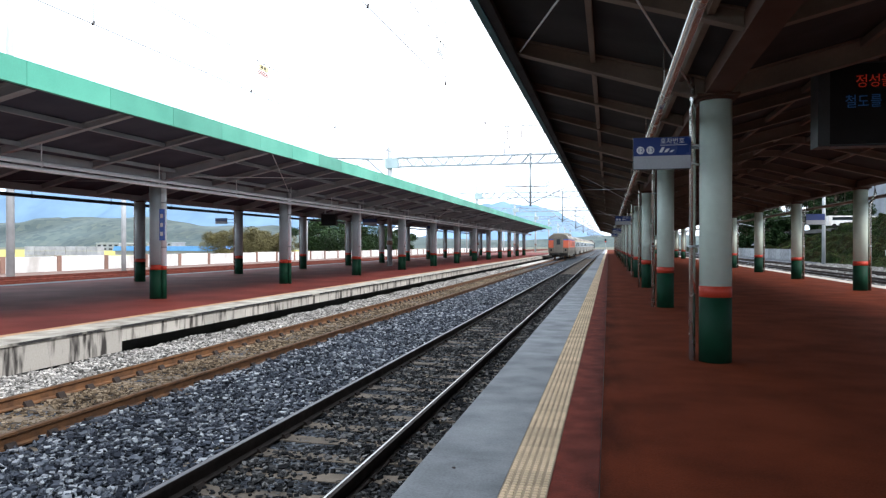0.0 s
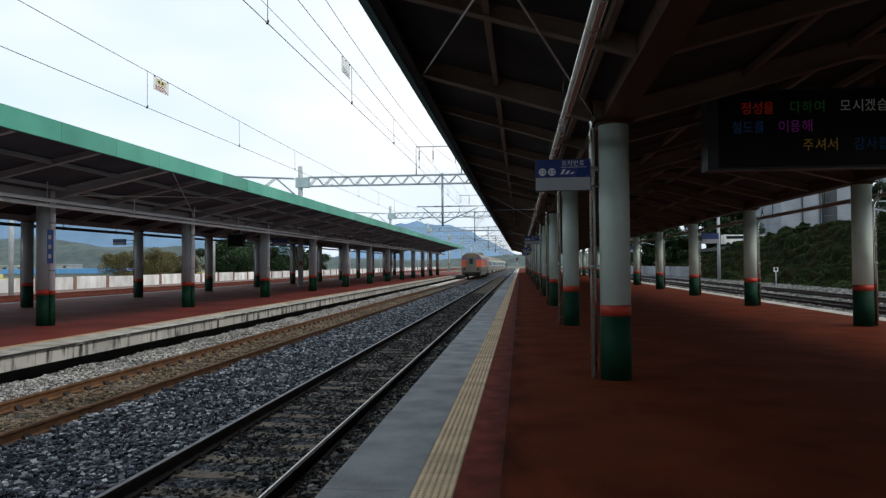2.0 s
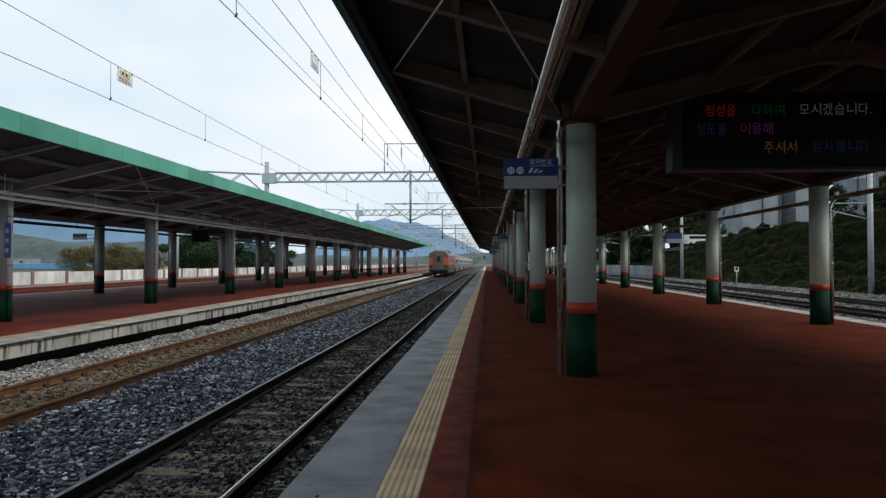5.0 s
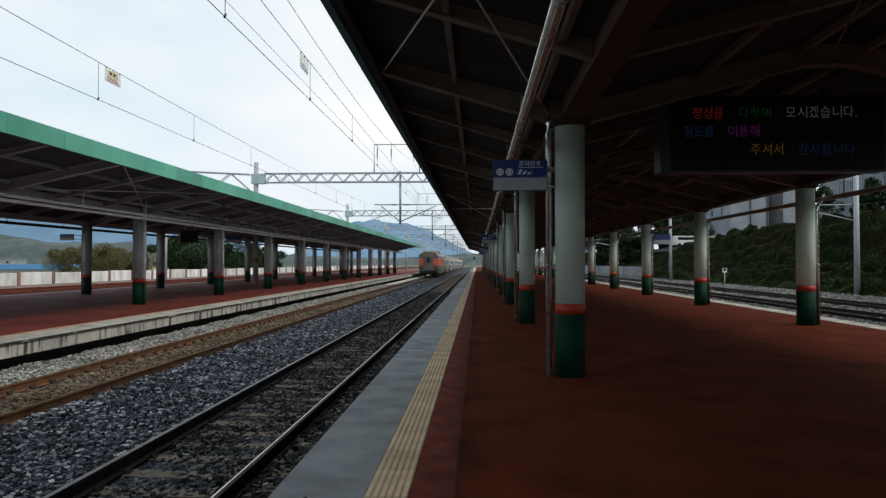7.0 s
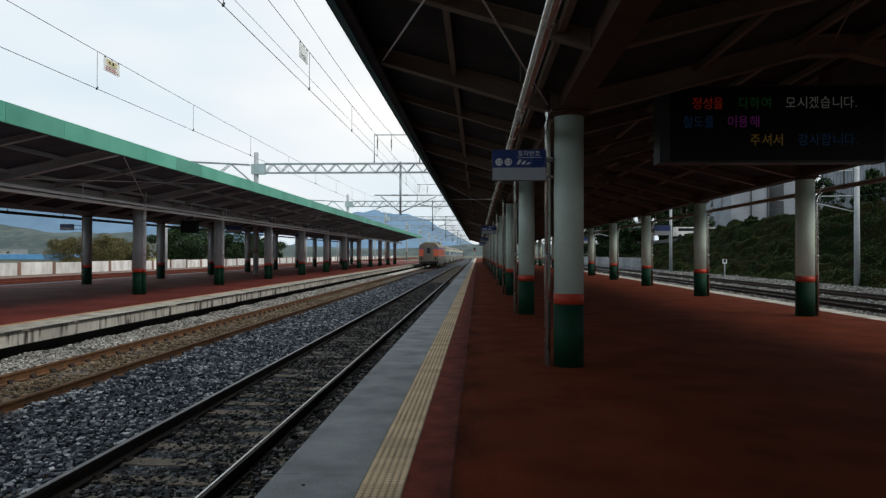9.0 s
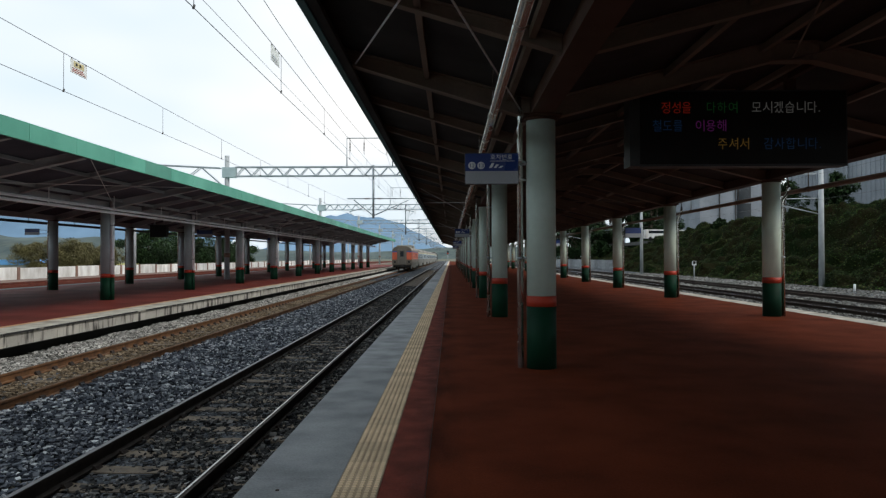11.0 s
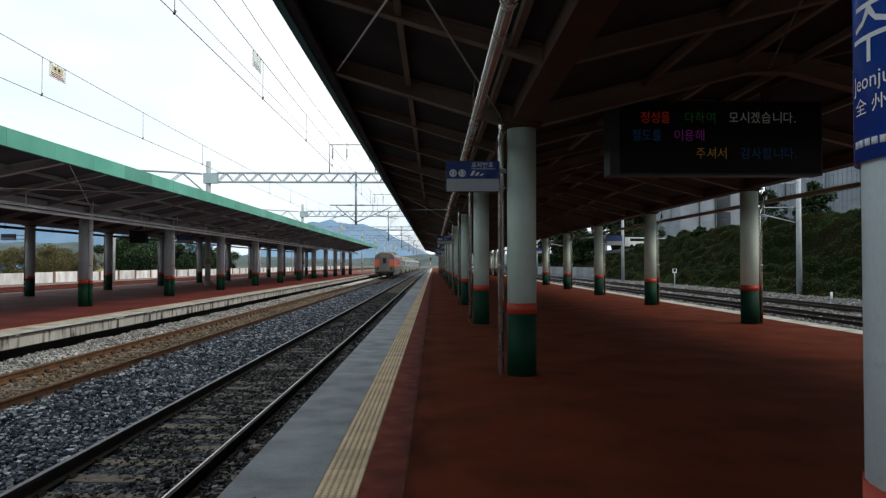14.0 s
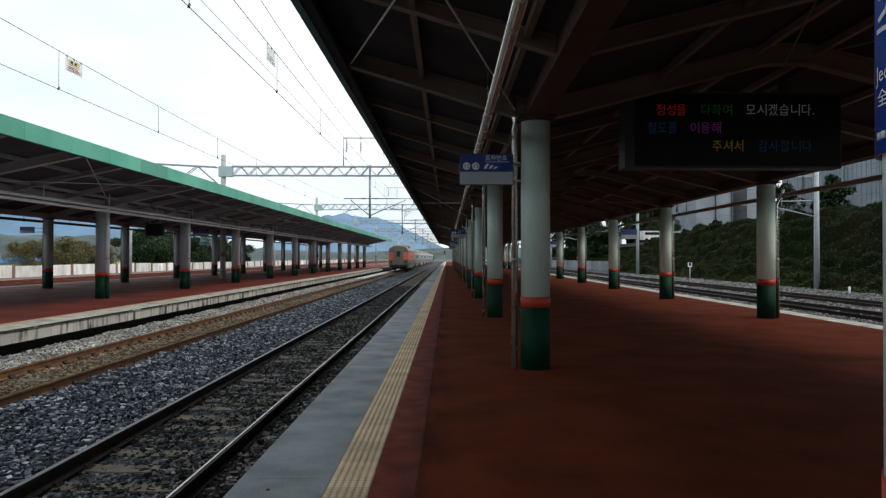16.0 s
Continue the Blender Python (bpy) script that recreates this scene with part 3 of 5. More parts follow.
# The shade under the overhang is in the near-black colour of this foot.
box_part("wall_foot", (OE - 0.75, -40, -0.95), (OE - 0.12, 12.2, -0.57), DARK_GAP, far_platform, "recessed foot of the wall, shade put into its dark colour")
nose = bmesh.new()
add_box(nose, (OE - 0.86, 0.004, -0.092), (OE, 2.996, -0.045))
soft_edges(nose, 0.01)
nose_mesh = finish("coping_slab", nose, LIT_COPING)
nose_mesh.materials.append(STAINED_EDGE)
for poly in nose_mesh.polygons:
    poly.material_index = 1 if poly.normal.x > 0.8 else 0
for i in range(-13, 53):
    piece("coping_slab", nose_mesh, far_platform, (0, 3 * i, 0))
skirt = bmesh.new()
add_box(skirt, (OE - 0.3, 0.008, -0.37), (OE - 0.045, 0.992, -0.094))
soft_edges(skirt, 0.008)
skirt_mesh = finish("side_panel", skirt, STAINED)
for i in range(0, 146):
    piece("side_panel", skirt_mesh, far_platform, (0, 12.2 + i, 0))
box_part("orange_strip", (OE - 1.08, -40, -0.2), (OE - 0.86, 160, -0.046), ORANGE_LINE, far_platform, "orange warning strip")
box_part("red_floor", (-23.4, -40, -0.2), (OE - 1.08, 160, -0.05), FAR_FLOOR, far_platform, "red coated floor")
box_part("far_coping", (-24.2, -40, -0.2), (-23.4, 160, -0.05), COPING, far_platform)


# ---- canopies ----
def i_beam(bm, p, q, depth_p, depth_q, w=0.16):
    """A rolled beam from p to q (its lower edges): one section with web and two flanges, deeper at one end."""
    ends = []
    for (x, y, z), d in ((p, depth_p), (q, depth_q)):
        half = [(w / 2, 0), (w / 2, 0.022), (0.011, 0.022), (0.011, d - 0.022), (w / 2, d - 0.022), (w / 2, d)]
        outline = half + [(-a, b) for a, b in reversed(half)]
        ends.append([bm.verts.new((x, y + a, z + b)) for a, b in outline])
    a, b = ends
    for i in range(12):
        j = (i + 1) % 12
        bm.faces.new((a[i], a[j], b[j], b[i]))
    for e in ends:
        for f in ((0, 1, 10, 11), (1, 2, 9, 10), (2, 3, 8, 9), (3, 4, 7, 8), (4, 5, 6, 7)):
            bm.faces.new([e[k] for k in f])


def canopy(name, xe, xa, xb, xf, y0, y1, k0, k1, beam_m, girder_m, deck_m, fascia_m, braces, label):
    """A roof with a valley over each row of columns and a ridge between them."""
    c = thing(name, label=label, category="canopy")
    xm = (xa + xb) / 2
    EAVE, VALLEY, RIDGE = 4.60, 3.83, 4.74
    prof = [(xe, EAVE), (xa, VALLEY), (xm, RIDGE), (xb, VALLEY), (xf, EAVE)]
    bm = bmesh.new()
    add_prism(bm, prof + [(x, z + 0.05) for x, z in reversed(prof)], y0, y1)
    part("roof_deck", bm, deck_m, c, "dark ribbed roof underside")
    bm = bmesh.new()
    add_prism(bm, [(x, z + 0.055) for x, z in prof] + [(x, z + 0.09) for x, z in reversed(prof)], y0, y1)
    part("roof_sheet", bm, ROOF_TOP, c, "green metal roof sheet")
    for x in (xa, xb):
        bm = bmesh.new()
        add_box(bm, (x - 0.16, y0 + 0.3, 3.61), (x + 0.16, y1 - 0.3, 3.635))
        add_box(bm, (x - 0.145, y0 + 0.3, 3.635), (x + 0.145, y1 - 0.3, 3.84))
        part("girder", bm, girder_m, c)

    def deck_z(x):
        for (p, zp), (q, zq) in zip(prof, prof[1:]):
            if p <= x <= q:
                return zp + (zq - zp) * (x - p) / (q - p)
        return EAVE

    for k in range(k0 * 3, k1 * 3 + 1):
        y, main = FIRST + PITCH * k / 3, k % 3 == 0
        if not y0 < y < y1:
            continue
        tip, foot, top, w = (4.37, 3.56, 4.37, 0.2) if main else (4.47, 3.67, 4.46, 0.14)
        for a, b, za in ((xe + 0.03, xa - 0.147, tip), (xf - 0.03, xb + 0.147, tip), (xm - 0.3, xa + 0.147, top), (xm + 0.3, xb - 0.147, top)):
            bm = bmesh.new()
            i_beam(bm, (a, y, za), (b, y, foot), deck_z(a) - 0.004 - za, deck_z(b) - 0.004 - foot, w)
            part("beam" if main else "rafter", bm, beam_m, c)
        bm = bmesh.new()
        i_beam(bm, (xm - 0.3, y, top), (xm + 0.3, y, top), deck_z(xm - 0.3) - 0.004 - top, deck_z(xm + 0.3) - 0.004 - top, w)
        part("ridge_plate", bm, beam_m, c)
    for p, q, f in ((xe, xa, 0.42), (xe, xa, 0.84), (xm, xa, 0.12), (xm, xa, 0.5), (xm, xb, 0.12), (xm, xb, 0.5), (xf, xb, 0.42), (xf, xb, 0.84)):
        x = p + (q - p) * f
        bm = bmesh.new()
        add_box(bm, (x - 0.035, y0 + 0.2, deck_z(x) - 0.12), (x + 0.035, y1 - 0.2, deck_z(x) - 0.02))
        part("purlin", bm, beam_m, c)
    n = int((y1 - y0) / 2.0)
    for x, s in ((xe, -1), (xf, 1)):
        bm = bmesh.new()
        xo, xi = x, x + s * 0.09
        add_box(bm, (min(xo, xi), 0.005, 4.27), (max(xo, xi), 1.995, 4.69))
        soft_edges(bm, 0.008)
        me = finish("fascia_panel", bm, fascia_m)
        for i in range(n):
            piece("fascia_panel", me, c, (0, y0 + 2.0 * i, 0))
        bm = bmesh.new()
        add_box(bm, (min(x, x - s * 0.12), y0, 4.29), (max(x, x - s * 0.12), y1, 4.36))
        part("eave_channel", bm, deck_m, c)
    for k in braces:
        ya, yb = FIRST + PITCH * k, FIRST + PITCH * (k + 1)
        for xo, xi in ((xe + 0.15, xa - 0.3), (xf - 0.15, xb + 0.3)):
            tube_part("tie_rod", [(xo, yb, 4.38), (xi, ya, 3.72)], 0.013, DULL_PIPE, c, seg=6)
            tube_part("tie_rod", [(xi, yb, 3.72), (xo, ya, 4.38)], 0.013, DULL_PIPE, c, seg=6)
        for xi in (xa + 0.3, xb - 0.3):
            tube_part("tie_rod", [(xm, yb, 4.42), (xi, ya, 3.74)], 0.013, beam_m, c, seg=6)
    return c


XC, XR, XO, XP = 1.305, 8.52, -13.51, -20.5
canopy("platform_canopy", -1.52, XC, XR, 10.42, -35.5, 140.5, -5, 15, BEAM_PAINT, GIRDER_PAINT, DECK, FASCIA_SHADED, (-4, -1, 2, 5, 8, 11),
       "steel platform canopy with dark underside, brown beams and green fascia in a shaded tone")
far_canopy = canopy("platform_canopy", -24.4, XP, XO, -9.56, -32.4, 119.6, -4, 12, FAR_BEAM_LIT, FAR_BEAM_LIT, DECK_FAR, FASCIA, (-2, 1, 4, 7, 10),
       "far platform canopy with bright green fascia and beams in a paler, lit tone")
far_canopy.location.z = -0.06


# ---- columns ----
def column(r, pipe, white, sx, label, group, bore=0.043, lift=0.0):
    """A round column: green foot, red band, white shaft, cap plate and a rain pipe with clamps."""
    c = thing("platform_column", label=label, category="column", group=group)
    tube_part("green_foot", [(0, 0, 0), (0, 0, 0.88 + lift)], r + 0.003, BAND_GREEN, c, "dark green painted foot", 28)
    tube_part("red_band", [(0, 0, 0.88 + lift), (0, 0, 1.03 + lift)], r + 0.0045, BAND_RED, c, "orange-red painted band", 28)
    tube_part("shaft", [(0, 0, 1.03 + lift), (0, 0, 3.54)], r, white, c, seg=28)
    bm = bmesh.new()
    add_tube(bm, [(0, 0, 3.54), (0, 0, 3.575)], r + 0.03, 28)
    add_box(bm, (-0.27, -0.27, 3.575), (0.27, 0.27, 3.608))
    part("cap_plate", bm, GIRDER_PAINT, c)
    px, py = pipe
    bm = bmesh.new()
    if sx > 0 and bore > 0.07:                                # a wide down-pipe, banded like its column, its shaft whitened as if lit
        add_tube(bm, [(px, py, 0.99), (px, py, 3.83)], bore, 14)
        rp = part("rain_pipe", bm, LIT_GREY_PAINT, c, "pale wide rain pipe")
        tube_part("pipe_foot", [(px, py, 0), (px, py, 0.88)], bore + 0.003, BAND_GREEN, rp, "dark green painted foot", 14)
        tube_part("pipe_band", [(px, py, 0.88), (px, py, 1.0)], bore + 0.004, BAND_RED, rp, "red painted band", 14)
    elif sx > 0:                                              # an elbow out to the gutter pipe
        add_tube(bm, [(px, py, 0), (px, py, 3.0), (px + 0.02, py, 3.1), (px + 0.13, py, 3.24), (px + 0.16, py, 3.36), (px + 0.14, py, 3.9)], bore, 12)
        rp = part("rain_pipe", bm, CHROME, c, "shiny steel rain pipe")
    else:
        add_tube(bm, [(px, py, 0), (px, py, 3.45), (px, py, 3.60), (px + sx * 0.01, py, 3.90)], 0.043, 12)
        rp = part("rain_pipe", bm, CHROME, c, "shiny steel rain pipe")
    for z in (1.55, 2.9):
        bm = bmesh.new()
        add_tube(bm, [(px, py, z), (px, py, z + 0.03)], bore + 0.004, 12)
        bar_box(bm, (px, py, z + 0.02), (px * 0.55, py * 0.55, z + 0.02), 0.03, 0.03)
        part("clamp", bm, GALV, rp)
    return c


def row(proto, x, ks, z=0.0):
    made = []
    for i, k in enumerate(ks):
        m = pose(x, FIRST + PITCH * k, z)
        if i == 0:
            proto.location = (x, FIRST + PITCH * k, z)
            made.append(proto)
        else:
            made.append(copy_thing(proto, m))
    return made


row(column(0.21, (-0.297, 0.02), WHITE_PAINT, -1, "round white steel column with red band and green foot", "columns of the island platform, track side"),
    XC, [-3, -2] + list(range(0, 16)))
near_column = column(0.2, (0.25, 0.09), SKY_LIT_PAINT, 0, "round white column with blue station-name wrap", "columns of the island platform, track side", lift=0.075)
near_column.location = (1.19, 1.45, 0)
row(column(0.23, (0.30, 0.0), WARM_LIT_PAINT, 1, "round white steel column with red band and green foot", "columns of the island platform, bank side", 0.055), XR, range(-3, 16))
row(column(0.205, (0.25, 0.0), FAR_SHADED_PAINT, 1, "round grey-white column with red band and green foot", "front columns of the far platform", 0.078), XO, range(-3, 13), -0.05)
row(column(0.22, (-0.28, 0.0), FAR_SHADED_PAINT, -1, "round grey column with red band and green foot", "back columns of the far platform"), XP, range(-3, 13), -0.05)


def long_pipe(x, z, y0, y1, r, material, label, top, n=1, gap=0.13):
    c = thing("service_pipe", label=label, category="pipe")
    for i in range(n):
        tube_part("pipe", [(x, y0, z - gap * i), (x, y1, z - gap * i)], r, material, c, seg=12)
    k = 0
    y = FIRST - 3 * PITCH - 1.0
    while y < y1 - 1:
        if y > y0:
            bm = bmesh.new()
            bar_box(bm, (x, y, z - gap * (n - 1)), (x, y, top), 0.02, 0.02)
            add_tube(bm, [(x, y - 0.03, z), (x, y + 0.03, z)], r + 0.012, 12)
            part("hanger", bm, material, c)
        y += PITCH / 2
    return c


long_pipe(0.555, 3.42, -34, 139, 0.055, CHROME, "shiny steel pipe hung along the canopy", 4.05)
long_pipe(9.0, 3.27, -34, 139, 0.06, BEAM_PAINT, "dark pipe hung along the canopy edge", 4.05)
long_pipe(XO + 0.8, 3.43, -31, 118, 0.05, LIT_GREY_PAINT, "pair of galvanised pipes hung along the far canopy", 3.93, 2, 0.14)
long_pipe(XP - 0.7, 3.42, -31, 118, 0.07, HOUSING, "dark pipe hung along the back of the far canopy", 3.92)


# ---- signs ----
def coach_sign(x, y, z, w, h, full, group, hold=None):
    """A hanging sign: blue upper field with writing, pale lower field."""
    s = thing("coach_number_sign", (x, y, z), "blue and white hanging coach-number sign beside a column", "sign", group)
    box_part("panel", (0, 0.004, 0), (w, 0.07, h), HOUSING, s, bevel=0.006)
    box_part("blue_field", (0.006, 0, h * 0.42), (w - 0.006, 0.006, h - 0.006), BLUE_SIGN, s, "deep blue upper field")
    # White field given a grey that holds the shade under the canopy.
    box_part("white_field", (0.006, 0, 0.006), (w - 0.006, 0.006, h * 0.42), SIGN_GREY, s, "white lower field, greyed for shade")
    if hold:                                                  # arms to the column
        for hz in (h * 0.2, h * 0.8):
            tube_part("arm", [(w * 0.9 if hold > 0 else w * 0.1, 0.05, hz), (hold, 0.36 if full else 0.46, hz)], 0.015, DULL_PIPE, s, seg=6)
    else:
        for hx in (w * 0.15, w * 0.85):
            tube_part("hanger", [(hx, 0.035, h), (hx, 0.035, 4.33 - z)], 0.012, DULL_PIPE, s, seg=6)
    if full:
        letters("호차번호", 0.085, SIGN_WHITE, s, w * 0.47, -0.003, h * 0.80, "lettering")
        for i, num in enumerate(("12", "13")):
            cx = w * (0.13 + 0.17 * i)
            bm = bmesh.new()
            bmesh.ops.create_circle(bm, cap_ends=True, segments=24, radius=0.052, matrix=Matrix.Translation((cx, -0.002, h * 0.60)) @ Matrix.Rotation(radians(90), 4, "X"))
            part("number_disc", bm, SIGN_WHITE, s, "white number disc")
            letters(num, 0.075, BLUE_SIGN, s, cx - 0.041, -0.005, h * 0.60 - 0.026, "number", 0.08)
        for i in range(3):                                    # operator's mark, as plain slanted shapes
            bm = bmesh.new()
            x0 = w * (0.45 + 0.085 * i)
            vs = [bm.verts.new(v) for v in ((x0, -0.003, h * 0.52), (x0 + 0.04, -0.003, h * 0.52), (x0 + 0.075, -0.003, h * 0.68 - 0.02 * i), (x0 + 0.035, -0.003, h * 0.68 - 0.02 * i))]
            bm.faces.new(vs)
            part("mark", bm, SIGN_WHITE, s)
        bm = bmesh.new()
        add_box(bm, (w * 0.47, -0.003, h * 0.735), (w * 0.93, -0.001, h * 0.75))
        part("small_print", bm, SIGN_WHITE, s)
    return s


coach_sign(0.205, 9.70, 2.60, 0.745, 0.43, True, "coach signs", 0.90)
for k in (3, 6, 9):
    coach_sign(0.205, 9.70 + PITCH * k, 2.60, 0.745, 0.43, True, "coach signs", 0.90)
for k in (3, 6):
    coach_sign(8.81, 9.6 + PITCH * k, 2.55, 0.8, 0.5, False, "coach signs", -0.16)
coach_sign(-21.72, FIRST + 3 * PITCH - 0.46, 2.78, 0.72, 0.32, False, "coach signs", 0.98)
for k in (4, 6):
    coach_sign(-16.2, FIRST + k * PITCH - 0.035, 2.92, 1.0, 0.44, False, "coach signs")

# the train display
board = thing("train_display", (3.03, 11.2, 3.03), "black LED train display in a grey housing, lit coloured words", "display board")
W_, H_ = 3.32, 1.22
box_part("housing", (0.0, 0.02, 0), (W_, 0.32, H_), HOUSING, board, bevel=0.02)
box_part("side_cover", (-0.16, -0.03, 0.0), (0.0, 0.36, H_), HOUSING, board, "grey metal side cover", bevel=0.015)
box_part("screen", (0.005, -0.004, 0.03), (W_ - 0.03, 0.02, H_ - 0.03), BLACK, board, "black screen")
for hx in (0.80, 2.48):
    box_part("hanger", (hx - 0.07, 0.1, 1.20), (hx + 0.07, 0.24, 1.56), GIRDER_PAINT, board)
    box_part("hanger_rail", (hx - 0.05, -1.14, 1.42), (hx + 0.05, 1.72, 1.50), GIRDER_PAINT, board)
for words, colour, x, z, w in (("정성을", "red", 0.34, 0.86, 0.50), ("다하여", "green", 1.06, 0.86, 0.52), ("모시겠습니다.", "white", 1.78, 0.86, 1.13),
                               ("철도를", "blue", 0.20, 0.57, 0.50), ("이용해", "pink", 0.88, 0.57, 0.52),
                               ("주셔서", "amber", 1.24, 0.28, 0.52), ("감사합니다.", "blue", 1.97, 0.28, 0.95)):
    step = w / (len(words) - (0.6 if words.endswith(".") else 0))
    for i, ch in enumerate(words):
        letters(ch, 0.205, LED[colour], board, x + step * i, -0.008, z, "led_letter", None if ch == "." else step * 0.9)

# blue wrap on the nearest column
wrap = thing("station_name_wrap", (1.19, 1.45, 0), "glossy blue curved station-name sign with white writing", "sign")
R_ = 0.209


def curved(bm, a0, a1, z0, z1, r, steps=40):
    cols = []
    for i in range(steps + 1):
        a = a0 + (a1 - a0) * i / steps
        cols.append([bm.verts.new((rr * math.sin(a), -rr * math.cos(a), z)) for rr, z in ((r, z0), (r, z1), (r - 0.006, z1), (r - 0.006, z0))])
    for p, q in zip(cols, cols[1:]):
        for k in range(4):
            f = bm.faces.new((p[k], q[k], q[(k + 1) % 4], p[(k + 1) % 4]))
            f.smooth = k in (0, 2)
    bm.faces.new(cols[0])
    bm.faces.new(cols[-1][::-1])


bm = bmesh.new()
curved(bm, -2.9, 0.6, 1.815, 3.0, R_ + 0.004)
part("blue_sheet", bm, WRAP_BLUE, wrap)


def wrapped_text(words, size, centre, z, width):
    me = text_mesh(words, size, "lettering")
    me.materials.clear()
    me.materials.append(SIGN_WHITE)
    if not len(me.vertices):
        return
    bm = bmesh.new()
    bm.from_mesh(me)
    bmesh.ops.triangulate(bm, faces=bm.faces)
    bmesh.ops.subdivide_edges(bm, edges=[e for e in bm.edges if e.calc_length() > 0.03], cuts=3, use_grid_fill=False)
    mx = max(v.co.x for v in bm.verts)
    for v in bm.verts:
        a = centre + (v.co.x / mx - 0.5) * width / R_
        v.co = Vector(((R_ + 0.006) * math.sin(a), -(R_ + 0.006) * math.cos(a), z + v.co.y))
    bmesh.ops.triangulate(bm, faces=bm.faces)
    bm.to_mesh(me)
    bm.free()
    ob = new("lettering", me)
    ob.parent = wrap


FACE = -1.58
wrapped_text("전", 0.155, FACE, 2.23, 0.135)
wrapped_text("주", 0.155, FACE, 2.04, 0.135)
wrapped_text("Jeonju", 0.050, FACE, 1.972, 0.125)
wrapped_text("全 州", 0.040, FACE, 1.92, 0.115)
for i in range(6):                                            # operator's mark as plain bars
    bm = bmesh.new()
    a = FACE - 0.30 + 0.115 * i
    curved(bm, a, a + 0.08, 1.846, 1.862, R_ + 0.006, 3)
    part("mark", bm, SIGN_WHITE, wrap)

# small vertical sign on a far column
vs_ = thing("vertical_sign", (XO + 0.25, FIRST + PITCH - 0.10, 1.72), "small vertical blue station-name sign on a far column", "sign")
box_part("panel", (-0.085, -0.015, 0), (0.085, 0.02, 0.95), WRAP_BLUE, vs_)
for i in range(3):
    box_part("writing", (-0.045, -0.020, 0.14 + 0.27 * i), (0.045, -0.016, 0.26 + 0.27 * i), SIGN_WHITE, vs_)
# dark display under the far canopy
fd = thing("train_display", (-15.02, FIRST + 3 * PITCH - 0.15, 2.66), "dark train display hung under the far canopy", "display board")
box_part("housing", (-0.42, 0, 0), (0.42, 0.3, 0.62), BLACK, fd, bevel=0.02)
for hx in (-0.25, 0.25):
    box_part("hanger", (hx - 0.03, 0.1, 0.6), (hx + 0.03, 0.2, 1.52), FAR_BEAM_LIT, fd)


# ---- overhead line ----
def lattice(bm, p, q, h, n, d=0.05):
    """A flat truss of two chords and a zigzag from p to q, h high."""
    p, q, up = Vector(p), Vector(q), Vector((0, 0, h))
    bar_box(bm, p, q, d * 1.3, d * 1.3)
    bar_box(bm, p + up, q + up, d * 1.3, d * 1.3)
    for i in range(n):
        a, b = p + (q - p) * (i / n), p + (q - p) * ((i + 1) / n)
        m = (a + b) / 2 + up
        bar_box(bm, a, m, d * 0.8, d * 0.8)
        bar_box(bm, m, b, d * 0.8, d * 0.8)


